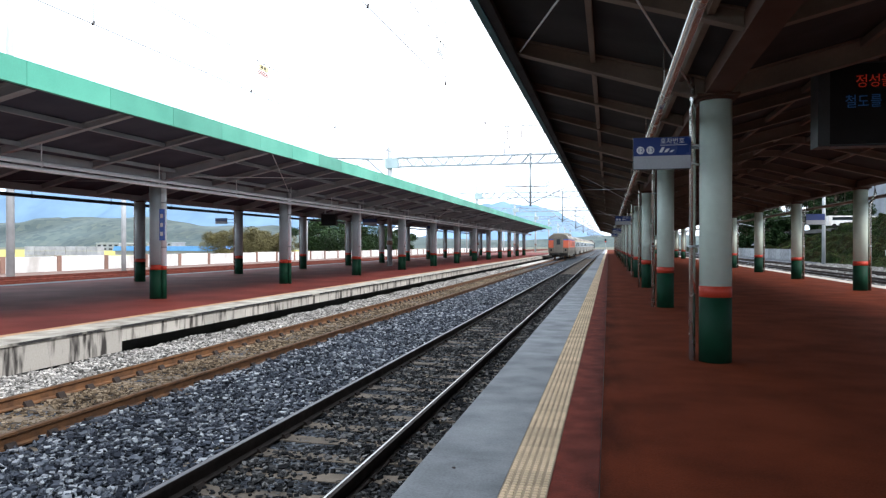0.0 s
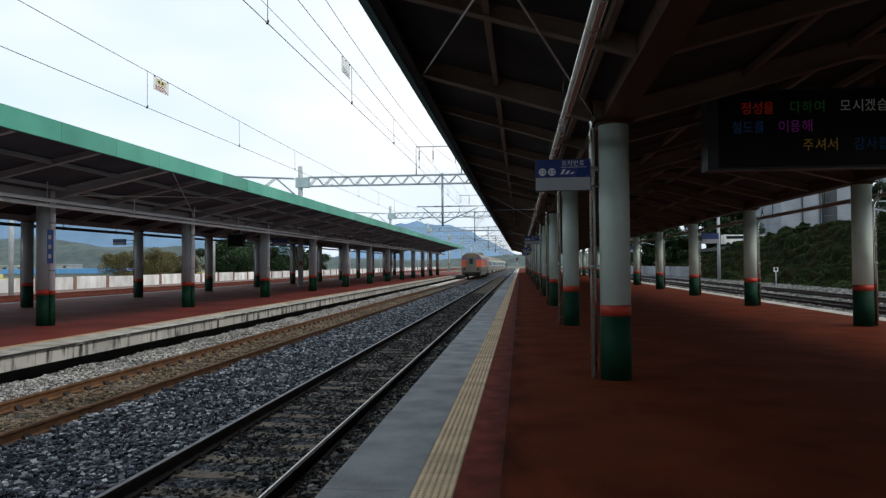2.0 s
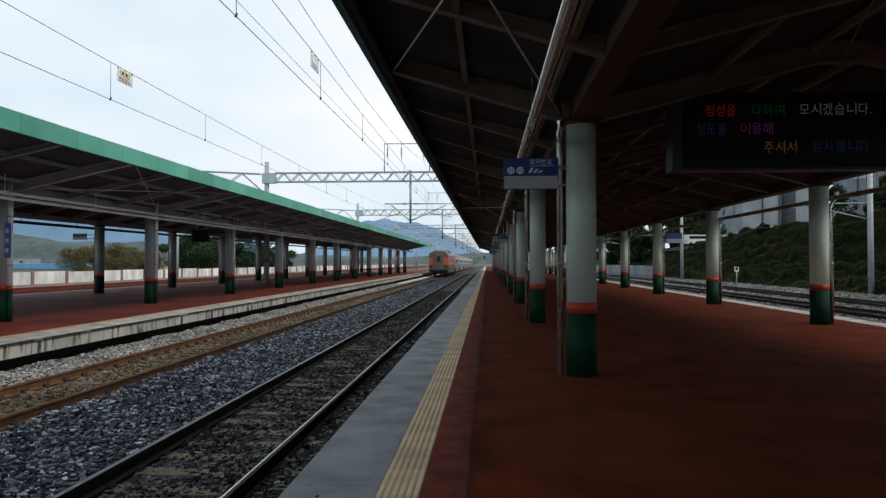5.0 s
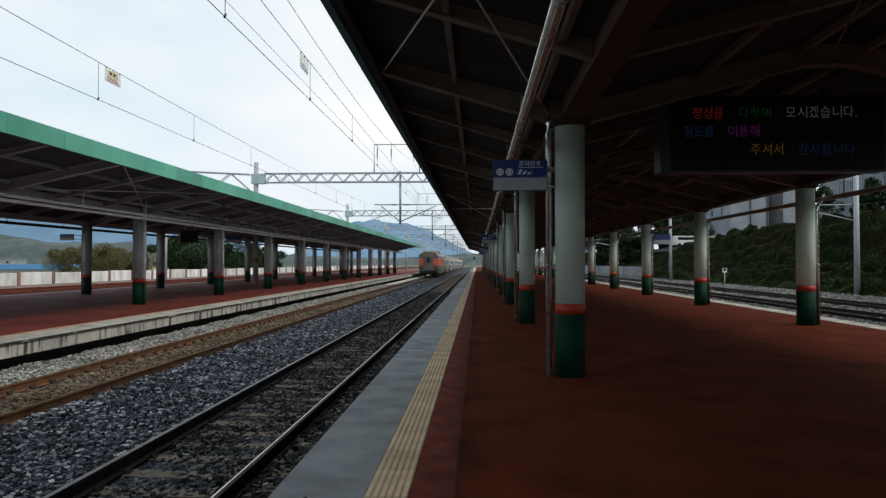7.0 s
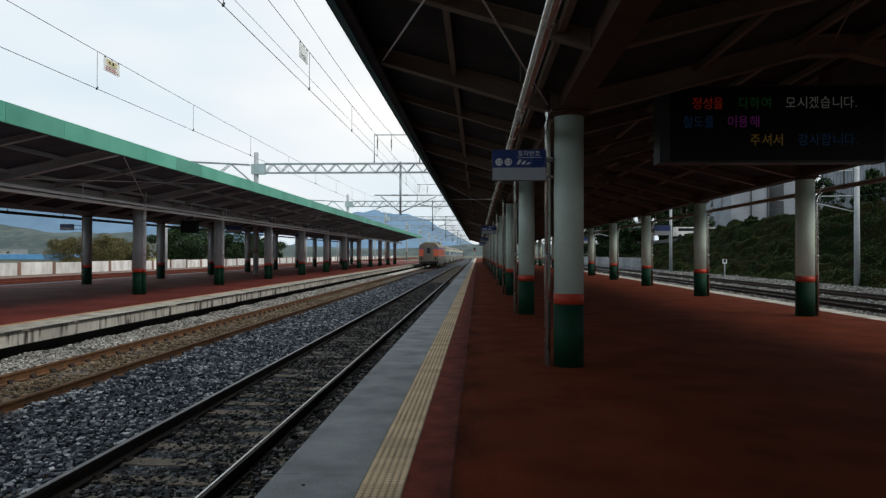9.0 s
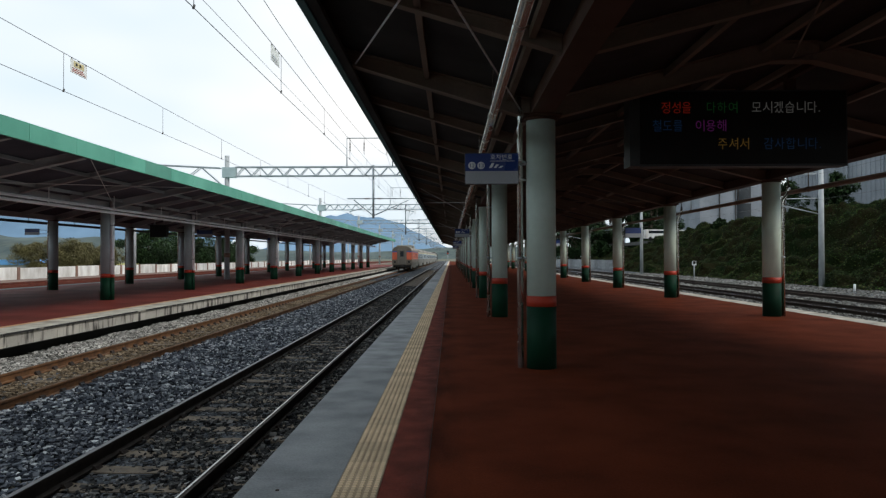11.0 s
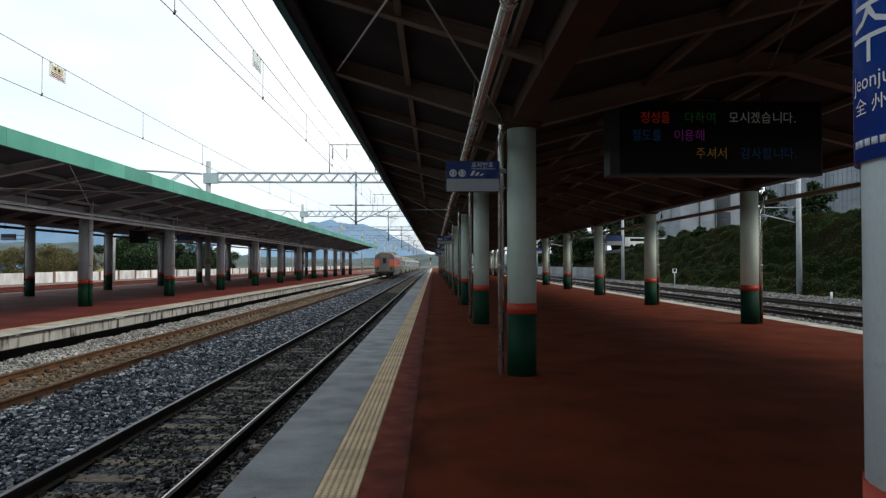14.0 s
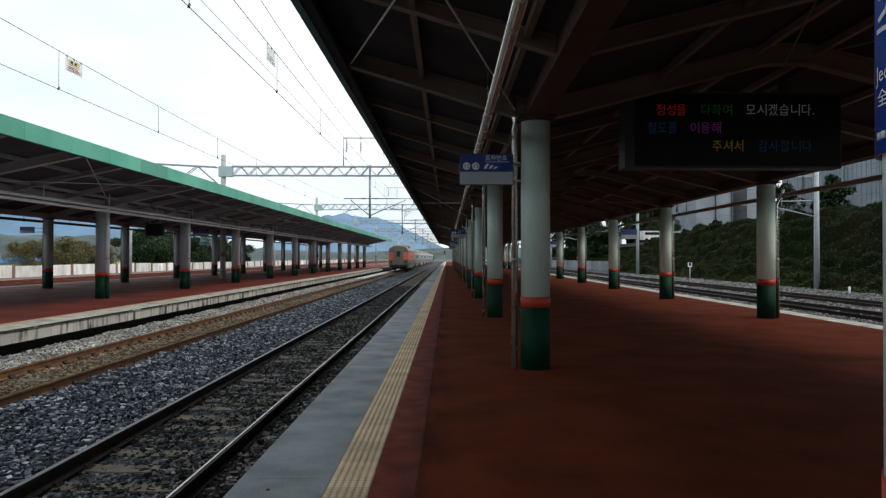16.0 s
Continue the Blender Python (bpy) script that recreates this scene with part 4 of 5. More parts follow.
def gantry(y, right):
    g = thing("line_gantry", (0, y, 0), "galvanised steel lattice gantry carrying the overhead line", "gantry", "gantries over the tracks")
    for x, zb in ((-17.0, -0.06), (right, -0.75)):
        tube_part("mast", [(x, 0, zb), (x, 0, 9.35)], 0.21, CONCRETE_POLE, g, "pale round mast", 16, 0.17)
        if x < 0:
            box_part("mast_joint", (x - 0.32, -0.24, 7.68), (x + 0.7, 0.24, 8.45), MAST_BLUE, g, "blue-grey clamp box", 0.02)
    for dy in (-0.2, 0.2):
        bm = bmesh.new()
        lattice(bm, (-16.3, dy, 7.78), (right - 0.4, dy, 7.78), 0.68, 36, 0.07)
        part("lattice_beam", bm, GALV, g)
        bm = bmesh.new()
        lattice(bm, (-41.1, dy, 8.45), (-17.5, dy, 7.2), 1.2, 8, 0.07)
        part("lattice_beam", bm, GALV, g)
    tube_part("mast", [(-41.3, 0, -0.7), (-41.3, 0, 9.3)], 0.2, CONCRETE_POLE, g, "pale round mast", 16)
    bm = bmesh.new()
    add_tube(bm, [(-17.0, 0, 1.62), (-17.0, 0, 1.95)], 0.235, 16)
    part("collar", bm, WALL_POST, g, "brown collar round the mast")
    bm = bmesh.new()
    add_tube(bm, [(right - 0.15, 0, 4.75), (right - 4.4, 0, 5.75)], 0.045, 8)
    add_tube(bm, [(right - 0.15, 0, 5.95), (right - 4.9, 0, 5.85)], 0.04, 8)
    add_tube(bm, [(right - 2.4, 0, 5.28), (right - 4.7, 0, 5.0)], 0.03, 8)
    part("bracket", bm, GALV, g, "cantilever arm over the bank-side track")
    # drop tube with a bracket for each track
    tube_part("drop_tube", [(-5.86, 0, 8.6), (-5.86, 0, 4.55)], 0.085, GALV, g, seg=12)
    for s, xt in ((-1, -7.34), (1, -3.13)):
        bm = bmesh.new()
        add_tube(bm, [(-5.86, 0, 6.05), (xt + s * 0.5, 0, 6.05)], 0.045, 8)
        add_tube(bm, [(-5.86, 0, 4.75), (xt, 0, 5.95)], 0.045, 8)
        add_tube(bm, [((xt - 5.86) / 2, 0, 5.36), (xt + s * 0.35, 0, 5.05)], 0.034, 8)
        add_tube(bm, [(xt + s * 0.35, 0, 5.05), (xt, 0, 4.74)], 0.018, 8)
        part("bracket", bm, GALV, g)
        bm = bmesh.new()
        for i in range(5):
            add_tube(bm, [(-5.86 + s * (0.3 + 0.07 * i), 0, 6.05), (-5.86 + s * (0.34 + 0.07 * i), 0, 6.05)], 0.07, 10)
        part("insulator", bm, INSUL, g)
    # feeder frame on top
    bm = bmesh.new()
    add_tube(bm, [(-7.87, 0, 8.46), (-7.87, 0, 10.65), (-4.4, 0, 10.65), (-4.4, 0, 8.46)], 0.05, 8)
    part("feeder_frame", bm, GALV, g)
    for x, zl in ((-7.63, 9.58), (-6.56, 9.4), (-4.85, 9.36)):
        bm = bmesh.new()
        for i in range(6):
            add_tube(bm, [(x, 0, 10.3 - 0.11 * i), (x, 0, 10.24 - 0.11 * i)], 0.06, 8)
        add_tube(bm, [(x, 0, 10.65), (x, 0, zl)], 0.02, 6)
        part("insulator", bm, INSUL, g)
    return g


gantry(53.0, 27.9)
g0 = gantry(91.0, 24.7)
for gy in (129, 167, 205, 243, 281, 320):
    copy_thing(g0, pose(0, gy, 0))


def span(name, x, za, sag, label, r=0.006):
    """A wire hung from gantry to gantry."""
    w = thing(name, label=label, category="overhead wire", kind="structure")
    bm = bmesh.new()
    stops = [-47, 3] + [53 + 38 * i for i in range(8)]
    pts = []
    for a, b in zip(stops, stops[1:]):
        for i in range(12):
            f = i / 12
            pts.append((x, a + (b - a) * f, za - sag * 4 * f * (1 - f)))
    pts.append((x, stops[-1], za))
    add_tube(bm, pts, r, 5)
    part("wire", bm, WIRE, w)
    return w


for x, dy in ((-7.34, 0.0), (-3.25, 0.22)):
    span("contact_wire", x, 4.76, 0.0, "thin dark contact wire over the track")
    mess = span("messenger_wire", x, 5.70, 0.33, "sagging messenger wire with droppers")
    for i in range(40):
        y = 4.0 + dy + 4.58 * i
        f = (y - 3) / 50 if y < 53 else ((y - 53) % 38) / 38
        zt = 5.70 - 0.33 * 4 * f * (1 - f)
        bm = bmesh.new()
        add_tube(bm, [(x, y, 4.76), (x, y, zt)], 0.005, 4)
        add_tube(bm, [(x, y - 0.02, 4.75), (x, y + 0.02, 4.80)], 0.018, 6)
        part("dropper", bm, WIRE, mess)
span("feeder_wire", -7.63, 9.58, 0.03, "feeder wire high over the tracks", 0.009)
span("feeder_wire", -4.85, 9.36, 1.27, "feeder wire high over the tracks", 0.009)
for x in (-28.4, -32.2, 12.1, 16.2, 20.4):
    span("contact_wire", x, 4.72, 0.0, "thin dark contact wire over the track")
    span("messenger_wire", x, 5.70, 0.5, "sagging messenger wire")

for x, y, bright in ((-7.34, 13.70, True), (-3.25, 12.92, False)):
    p_ = thing("warning_plate", (x, y, 5.195), "white and yellow warning plate hung from the wire" if bright else "faded white warning plate hung from the wire", "sign", "warning plates")
    bm = bmesh.new()
    add_box(bm, (-0.006, -0.30, 0), (0.006, 0.30, 0.262))
    part("plate", bm, PLATE, p_)
    if bright:
        bm = bmesh.new()
        add_box(bm, (0.007, -0.20, 0.13), (0.011, 0.18, 0.24))
        part("yellow_field", bm, PLATE_YELLOW, p_, "yellow warning field")
        for i, (u, v) in enumerate(((-0.14, -0.07), (0.0, 0.07))):
            box_part("print_mark", (0.012, u, 0.16), (0.014, v, 0.215), T_UNDER, p_)
    for i in range(3):
        box_part("print_line", (0.007, -0.25, 0.025 + 0.032 * i), (0.010, 0.24 - 0.05 * i, 0.037 + 0.032 * i), BAND_RED if bright else SIGN_GREY, p_)
    for s in (-0.26, 0.0, 0.26):
        tube_part("clip", [(0, s, 0.25), (0, s, 0.285)], 0.014, WIRE, p_, seg=5)

# ---- the train ----
TRAIN_Y, TX, TZ = 105.0, -7.34, RAIL_Z


def body_outline(w, z0, z1, zr, inset=0.0):
    """Half-round roofed outline from z0 up to the roof at zr."""
    h = w / 2 - inset
    pts = [(h, z0), (h, z1)]
    for i in range(1, 9):
        a = math.pi / 2 * i / 8
        pts.append((h * math.cos(a) ** 0.75 if i < 8 else 0.0, z1 + (zr - z1) * math.sin(a)))
    return pts + [(-x, z) for x, z in reversed(pts[:-1])]


def bogie(parent, y):
    bg_ = thing("bogie")
    bg_.parent = parent
    bg_.location = (0, y, 0)
    bm = bmesh.new()
    for s in (-1, 1):
        add_box(bm, (s * 1.0 - 0.08, -1.5, 0.38), (s * 1.0 + 0.08, 1.5, 0.62))
    add_box(bm, (-1.0, -0.25, 0.45), (1.0, 0.25, 0.7))
    o = part("bogie_frame", bm, T_UNDER, parent)
    o.location = (0, y, 0)
    bpy.data.objects.remove(bg_)
    for dy in (-1.05, 1.05):
        bm = bmesh.new()
        for s in (-1, 1):
            add_tube(bm, [(s * 0.72, dy, 0.43), (s * 0.82, dy, 0.43)], 0.43, 20)
        add_tube(bm, [(-0.75, dy, 0.43), (0.75, dy, 0.43)], 0.08, 8)
        w = part("wheelset", bm, RAIL_RUST, parent)
        w.location = (0, y, 0)


def generator_car():
    c = thing("generator_car", (TX, TRAIN_Y, TZ), "orange and grey generator car with blue stripe, last of a train", "railway car")
    L = 20.5
    bm = bmesh.new()
    add_prism(bm, body_outline(2.9, 0.95, 3.02, 3.80), 0, L, True)
    part("roof", bm, T_ROOF, c, "weathered pale roof")
    for name, z0, z1, m, lab in (("lower_side", 0.92, 1.75, T_GREY, "ribbed stained steel side"), ("orange_band", 1.75, 2.86, T_ORANGE, "faded orange band"), ("blue_stripe", 2.86, 3.02, T_BLUE, "blue stripe")):
        for s in (-1, 1):
            bm = bmesh.new()
            add_box(bm, (s * 1.45, 0.04, z0), (s * 1.468, L, z1))
            part(name, bm, m, c, lab)
    for s in (-1, 1):
        for z in (1.05, 1.22, 1.39, 1.56, 1.73):
            box_part("rib", (s * 1.468, 0.1, z), (s * 1.482, L - 0.1, z + 0.03), T_CREAM, c)
        bm = bmesh.new()
        prof = [(0.2, 0.92), (0.2, 0.35), (1.0, 0.35), (2.1, 0.62), (5.6, 0.62), (6.1, 0.40), (14.5, 0.40), (15.0, 0.62), (18.4, 0.62), (19.3, 0.40), (L, 0.40), (L, 0.92)]
        a = [bm.verts.new((s * 1.44, y, z)) for y, z in prof]
        b = [bm.verts.new((s * 1.40, y, z)) for y, z in prof]
        bm.faces.new(a)
        bm.faces.new(b[::-1])
        for i in range(len(prof)):
            j = (i + 1) % len(prof)
            bm.faces.new((a[i], b[i], b[j], a[j]))
        part("skirt", bm, T_CREAM, c, "cream skirt")
        for y in (2.1, 19.2):
            d = box_part("side_door", (s * 1.45, y, 1.0), (s * 1.474, y + 0.8, 2.86), T_GREY, c, "recessed door")
            box_part("door_window", (s * 1.474, y + 0.25, 1.95), (s * 1.48, y + 0.6, 2.7), GLASS_DARK, d)
            for dy in (-0.15, 0.95):
                tube_part("handrail", [(s * 1.52, y + dy, 0.75), (s * 1.52, y + dy, 1.9)], 0.02, T_CREAM, c, seg=6)
        for y in (6.2, 8.9, 12.8):
            lv = box_part("louvre", (s * 1.468, y, 1.95), (s * 1.476, y + 0.75, 2.75), T_UNDER, c)
            for i in range(8):
                box_part("slat", (s * 1.476, y + 0.04, 1.99 + 0.095 * i), (s * 1.49, y + 0.71, 2.04 + 0.095 * i), T_ORANGE, lv)
        for y in (11.8, 14.6, 16.4):
            fr = box_part("side_window", (s * 1.468, y, 1.98), (s * 1.478, y + 0.65, 2.72), T_GREY, c)
            box_part("pane", (s * 1.478, y + 0.06, 2.03), (s * 1.482, y + 0.59, 2.67), GLASS_DARK, fr)
    # rear end
    bm = bmesh.new()
    add_prism(bm, body_outline(2.9, 0.95, 3.02, 3.80, 0.004), -0.05, -0.002, True)
    part("end_wall", bm, T_ROOF_DARK, c, "dusty brown-grey rounded end")
    for s in (-1, 1):
        bm = bmesh.new()
        add_box(bm, (s * 0.72, -0.075, 1.75), (s * 1.43, -0.05, 2.86))
        part("end_orange", bm, T_ORANGE, c, "orange end panel")
        bm = bmesh.new()
        add_box(bm, (s * 0.72, -0.075, 2.86), (s * 1.43, -0.05, 3.02))
        part("end_stripe", bm, T_BLUE, c)
        for i in range(5):
            box_part("corrugation", (s * (0.80 + 0.13 * i), -0.085, 1.77), (s * (0.83 + 0.13 * i), -0.075, 2.84), T_ORANGE, c)
        lamp = box_part("tail_lamp_box", (s * 0.85, -0.09, 1.18), (s * 1.25, -0.05, 1.62), T_GREY, c)
        box_part("lamp_recess", (s * 0.92, -0.1, 1.24), (s * 1.18, -0.09, 1.56), BLACK, lamp)
        tube_part("buffer_hose", [(s * 0.55, -0.1, 0.95), (s * 0.5, -0.25, 0.55), (s * 0.25, -0.2, 0.45)], 0.035, T_UNDER, c, seg=8)
    box_part("gangway_frame", (-0.66, -0.16, 1.02), (-0.5, -0.05, 3.22), T_GREY, c, bevel=0.02)
    box_part("gangway_frame", (0.5, -0.16, 1.02), (0.66, -0.05, 3.22), T_GREY, c, bevel=0.02)
    box_part("gangway_frame", (-0.66, -0.16, 3.22), (0.66, -0.05, 3.36), T_GREY, c, bevel=0.02)
    d = box_part("end_door", (-0.46, -0.09, 1.02), (0.46, -0.05, 3.16), T_GREY, c, "worn steel end door", bevel=0.01)
    box_part("door_window", (-0.26, -0.1, 2.2), (0.26, -0.088, 3.0), GLASS_DARK, d, bevel=0.003)
    tube_part("handle", [(-0.36, -0.12, 2.0), (-0.26, -0.12, 2.0)], 0.02, T_CREAM, d, seg=6)
    box_part("step", (-0.5, -0.25, 0.95), (0.5, -0.05, 1.0), T_UNDER, c)
    bm = bmesh.new()
    add_box(bm, (-0.25, -0.55, 0.6), (0.25, 0.4, 0.95))
    add_tube(bm, [(0, -0.55, 0.8), (0, -0.75, 0.8)], 0.16, 10)
    part("coupler", bm, T_UNDER, c)
    box_part("underframe", (-1.3, 0.1, 0.62), (1.3, L - 0.1, 0.95), T_UNDER, c)
    for y, w in ((4.4, 1.2), (7.6, 2.6), (11.2, 1.3), (13.4, 1.8)):
        box_part("roof_box", (-1.15, y, 3.42), (1.15, y + w, 3.98), T_CREAM if w < 2 else T_GREY, c, bevel=0.03)
    bogie(c, 3.6)
    bogie(c, 16.9)
    return c


def coach(y):
    c = thing("passenger_coach", (TX, y, TZ), "blue-grey passenger coach with yellowish roof edge and a row of windows", "railway car", "coaches of the train")
    L = 22.9
    bm = bmesh.new()
    add_prism(bm, body_outline(2.9, 0.95, 3.02, 3.75), 0, L, True)
    part("body", bm, T_ROOF, c)
    for name, z0, z1, m in (("lower_side", 0.92, 1.75, T_GREY), ("window_band", 1.75, 2.78, T_COACH), ("upper_stripe", 2.78, 3.02, T_YELLOW)):
        for s in (-1, 1):
            bm = bmesh.new()
            add_box(bm, (s * 1.45, 0.04, z0), (s * 1.468, L - 0.04, z1))
            part(name, bm, m, c)
    for s in (-1, 1):
        for z in (1.1, 1.3, 1.5, 1.7):
            box_part("rib", (s * 1.468, 0.1, z), (s * 1.482, L - 0.1, z + 0.03), T_CREAM, c)
        bm = bmesh.new()
        add_box(bm, (s * 1.40, 5.6, 0.42), (s * 1.44, L - 5.6, 0.92))
        part("skirt", bm, T_CREAM, c)
        for i in range(10):
            bm = bmesh.new()
            add_box(bm, (s * 1.468, 3.2 + 1.66 * i, 1.9), (s * 1.476, 4.2 + 1.66 * i, 2.62))
            soft_edges(bm, 0.003)
            part("side_window", bm, GLASS_DARK, c)
        for yy in (1.0, L - 1.9):
            box_part("side_door", (s * 1.468, yy, 1.0), (s * 1.48, yy + 0.9, 2.85), T_GREY, c)
    box_part("underframe", (-1.3, 0.1, 0.5), (1.3, L - 0.1, 0.95), T_UNDER, c)
    box_part("gangway", (-0.6, -0.35, 1.0), (0.6, 0.0, 3.2), T_UNDER, c)
    bogie(c, 3.4)
    bogie(c, L - 3.4)
    return c


generator_car()
first_coach = coach(TRAIN_Y + 20.9)
for i in range(1, 7):
    copy_thing(first_coach, pose(TX, TRAIN_Y + 20.9 + 23.3 * i, TZ))
loco = thing("locomotive", (TX, TRAIN_Y + 20.9 + 23.3 * 7, TZ), "dark electric locomotive at the head of the train", "locomotive")
bm = bmesh.new()
add_prism(bm, body_outline(2.95, 0.9, 3.2, 3.9), 0, 19, True)
part("body", bm, T_UNDER, loco)
bm = bmesh.new()
add_prism(bm, [(-1.0, 3.9), (1.0, 3.9), (0.8, 4.2), (-0.8, 4.2)], 3, 15)
part("roof_gear", bm, T_GREY, loco)
bogie(loco, 4)
bogie(loco, 15)
for x, y in ((-10.9, 152), (-1.2, 275)):
    s_ = thing("signal", (x, y, -0.72), "railway signal post showing red", "signal", "signals")
    tube_part("post", [(0, 0, 0), (0, 0, 4.2)], 0.08, GALV, s_, seg=10)
    box_part("head", (-0.3, -0.1, 3.4), (0.3, 0.1, 4.8), BLACK, s_, bevel=0.04)
    bm = bmesh.new()
    add_tube(bm, [(0, -0.16, 3.8), (0, -0.1, 3.8)], 0.16, 14)
    part("red_lamp", bm, SIG_RED, s_)


# ---- plants ----
def leaves(name, pts, size, material, flat=0.5):
    """Many small bent leaves at the given points."""
    n = len(pts)
    a = rng.random(n) * 6.283
    tilt = (rng.random(n) - 0.5) * 2 * flat * 1.5
    s = size * (0.6 + 0.8 * rng.random(n))
    d = np.stack([np.cos(a) * np.cos(tilt), np.sin(a) * np.cos(tilt), np.sin(tilt)], -1)
    side = np.stack([-np.sin(a), np.cos(a), (rng.random(n) - 0.5) * 1.2], -1)
    p0 = pts - d * s[:, None]
    p1 = pts + side * (s * 0.55)[:, None]
    p2 = pts + d * s[:, None]
    p3 = pts - side * (s * 0.55)[:, None]
    verts = np.stack([p0, p1, p2, p3], 1).reshape(-1, 3)
    base = 4 * np.arange(n)[:, None]
    tris = np.concatenate([base + np.array([[0, 1, 2]]), base + np.array([[0, 2, 3]])]).reshape(-1, 3)
    return quick_mesh(name, verts, tris, material)


def tree(x, y, z, h, w, material, count, size, label, low=0.15):
    t = thing("tree", (x, y, z), label, "tree", "trees")
    bm = bmesh.new()
    add_tube(bm, [(0, 0, 0), (0.1, 0, h * 0.35), (0.0, 0.1, h * 0.75)], h * 0.035, 8, h * 0.012)
    for i in range(6):
        a = 1.05 * i + rng.random()
        z0 = h * (0.25 + 0.08 * i)
        add_tube(bm, [(0.05, 0, z0), (math.cos(a) * w * 0.2, math.sin(a) * w * 0.2, z0 + h * 0.12), (math.cos(a) * w * 0.36, math.sin(a) * w * 0.36, z0 + h * 0.2)], h * 0.014, 6, h * 0.004)
    part("trunk", bm, BARK, t)
    k = 26
    cen = np.stack([(rng.random(k) - 0.5) * w * 0.8, (rng.random(k) - 0.5) * w * 0.8, h * (low + (0.92 - low) * rng.random(k))], -1)
    top = 1 - ((cen[:, 2] / h - 0.5) / 0.62) ** 2
    cen[:, :2] *= np.clip(top, 0.25, 1)[:, None]
    which = rng.integers(0, k, count)
    d = rng.normal(size=(count, 3))
    d /= np.linalg.norm(d, axis=1)[:, None]
    rad = w * (0.10 + 0.10 * rng.random(k))[which] * (0.55 + 0.5 * rng.random(count))
    pts = cen[which] + d * rad[:, None] * np.array([1, 1, 0.8])
    pts[:, 2] = np.clip(pts[:, 2], h * low * 0.5, h * 1.05)
    ob = new("crown", leaves("crown", pts, size, material, 0.8))
    ob.parent = t
    return t


for x, y, h, w in ((-67, 113, 5.0, 8), (-66, 120, 5.6, 9), (-67, 127, 5.0, 9), (-66, 132, 4.4, 7), (-69, 138, 4.8, 8)):
    tree(x, y, -0.78, h, w, LEAF_TAN, 20000, 0.10, "low dusty tan-green tree behind the boundary wall", 0.08)
for x, y, h, w in ((-66, 152, 8.0, 12), (-67, 165, 8.8, 13), (-66, 178, 8.0, 11), (-68, 203, 7.8, 12), (-66, 219, 7.2, 11)):
    tree(x, y, -0.78, h, w, LEAF_TREE, 14000, 0.2, "dense dark green tree behind the boundary wall", 0.1)


def bank_height(x, y):
    f = np.clip((x - 28.8) / 12.0, 0, 1)
    return -0.75 + (6.9 + 0.5 * np.sin(y * 0.05)) * f * f * (3 - 2 * f) * np.clip((202 - y) / 97, 0.2, 1)


bank = thing("bank", label="overgrown earth bank beside the tracks", category="bank", kind="structure")
NX, NY = 70, 400
gx = np.concatenate([np.linspace(27.7, 45, NX - 6), np.linspace(48, 75, 6)])
gy = np.concatenate([[-10, 0, 8], 12 + 158 * np.linspace(0, 1, NY - 8) ** 1.35, [190, 215, 250, 300, 340]])
GX, GY = np.meshgrid(gx, gy)
GZ = bank_height(GX, GY)
lump = np.zeros_like(GX)
for a in range(len(gy)):
    for b in range(NX - 6):
        p = Vector((gx[b], gy[a], GZ[a, b]))
        lump[a, b] = 2.5 * abs(noise.noise(p / 3.4)) + 1.3 * abs(noise.noise(p / 1.5 + Vector((7, 3, 1)))) + 0.8 * abs(noise.noise(p / 0.6))
fade = np.clip((GX - 27.7) / 1.6, 0, 1) * np.clip((45.5 - GX) / 2, 0, 1)
BX, BZ = GX - 0.40 * lump * fade, GZ + 0.62 * lump * fade
verts = np.stack([BX, GY, BZ], -1).reshape(-1, 3)
ia = (np.arange(len(gy) - 1)[:, None] * NX + np.arange(NX - 1)[None]).ravel()
tris = np.concatenate([np.stack([ia, ia + 1, ia + NX + 1], -1), np.stack([ia, ia + NX + 1, ia + NX], -1)])
mesh_ = quick_mesh("overgrowth", verts, tris, SOIL)
mesh_.polygons.foreach_set("use_smooth", np.ones(len(tris), dtype=bool))
cover = new("overgrowth", mesh_)
cover.parent = bank
n = 250000
ra = 3 + ((NY - 12) * rng.random(n)).astype(int)
rb = ((NX - 8) * rng.random(n)).astype(int)
fu, fv = rng.random(n), rng.random(n)


def on_cover(g):
    return (g[ra, rb] * (1 - fu) + g[ra, rb + 1] * fu) * (1 - fv) + (g[ra + 1, rb] * (1 - fu) + g[ra + 1, rb + 1] * fu) * fv


pts = np.stack([on_cover(BX) - 0.06 * rng.random(n), on_cover(GY), on_cover(BZ) + 0.12 * rng.random(n) ** 2], -1)
tagged(new("bank_shrubs", leaves("bank_shrubs", pts, 0.062, LEAF_HILL, 0.5)), "dark green creepers and shrubs covering the bank", "shrubs", kind="stuff")
for x, y, h, w in ((42, 77, 5.0, 4.2), (46, 97, 6.5, 5.5), (38, 99, 2.4, 2.2), (44.5, 141, 5.5, 5), (34, 160, 9, 8), (33, 185, 11, 9), (35, 215, 13, 12), (40, 176, 15, 11), (41, 203, 13, 11), (47, 232, 15, 15), (44, 158, 9, 9), (48, 168, 16, 12), (52, 180, 18, 13), (56, 200, 13, 13)):
    tree(x, y, float(bank_height(np.array(float(x)), np.array(float(y)))) - 0.1, h, w, LEAF_TREE, 4200 if y < 155 else 11000, 0.17 if y < 155 else 0.3, "green tree on the bank above the tracks", 0.2)


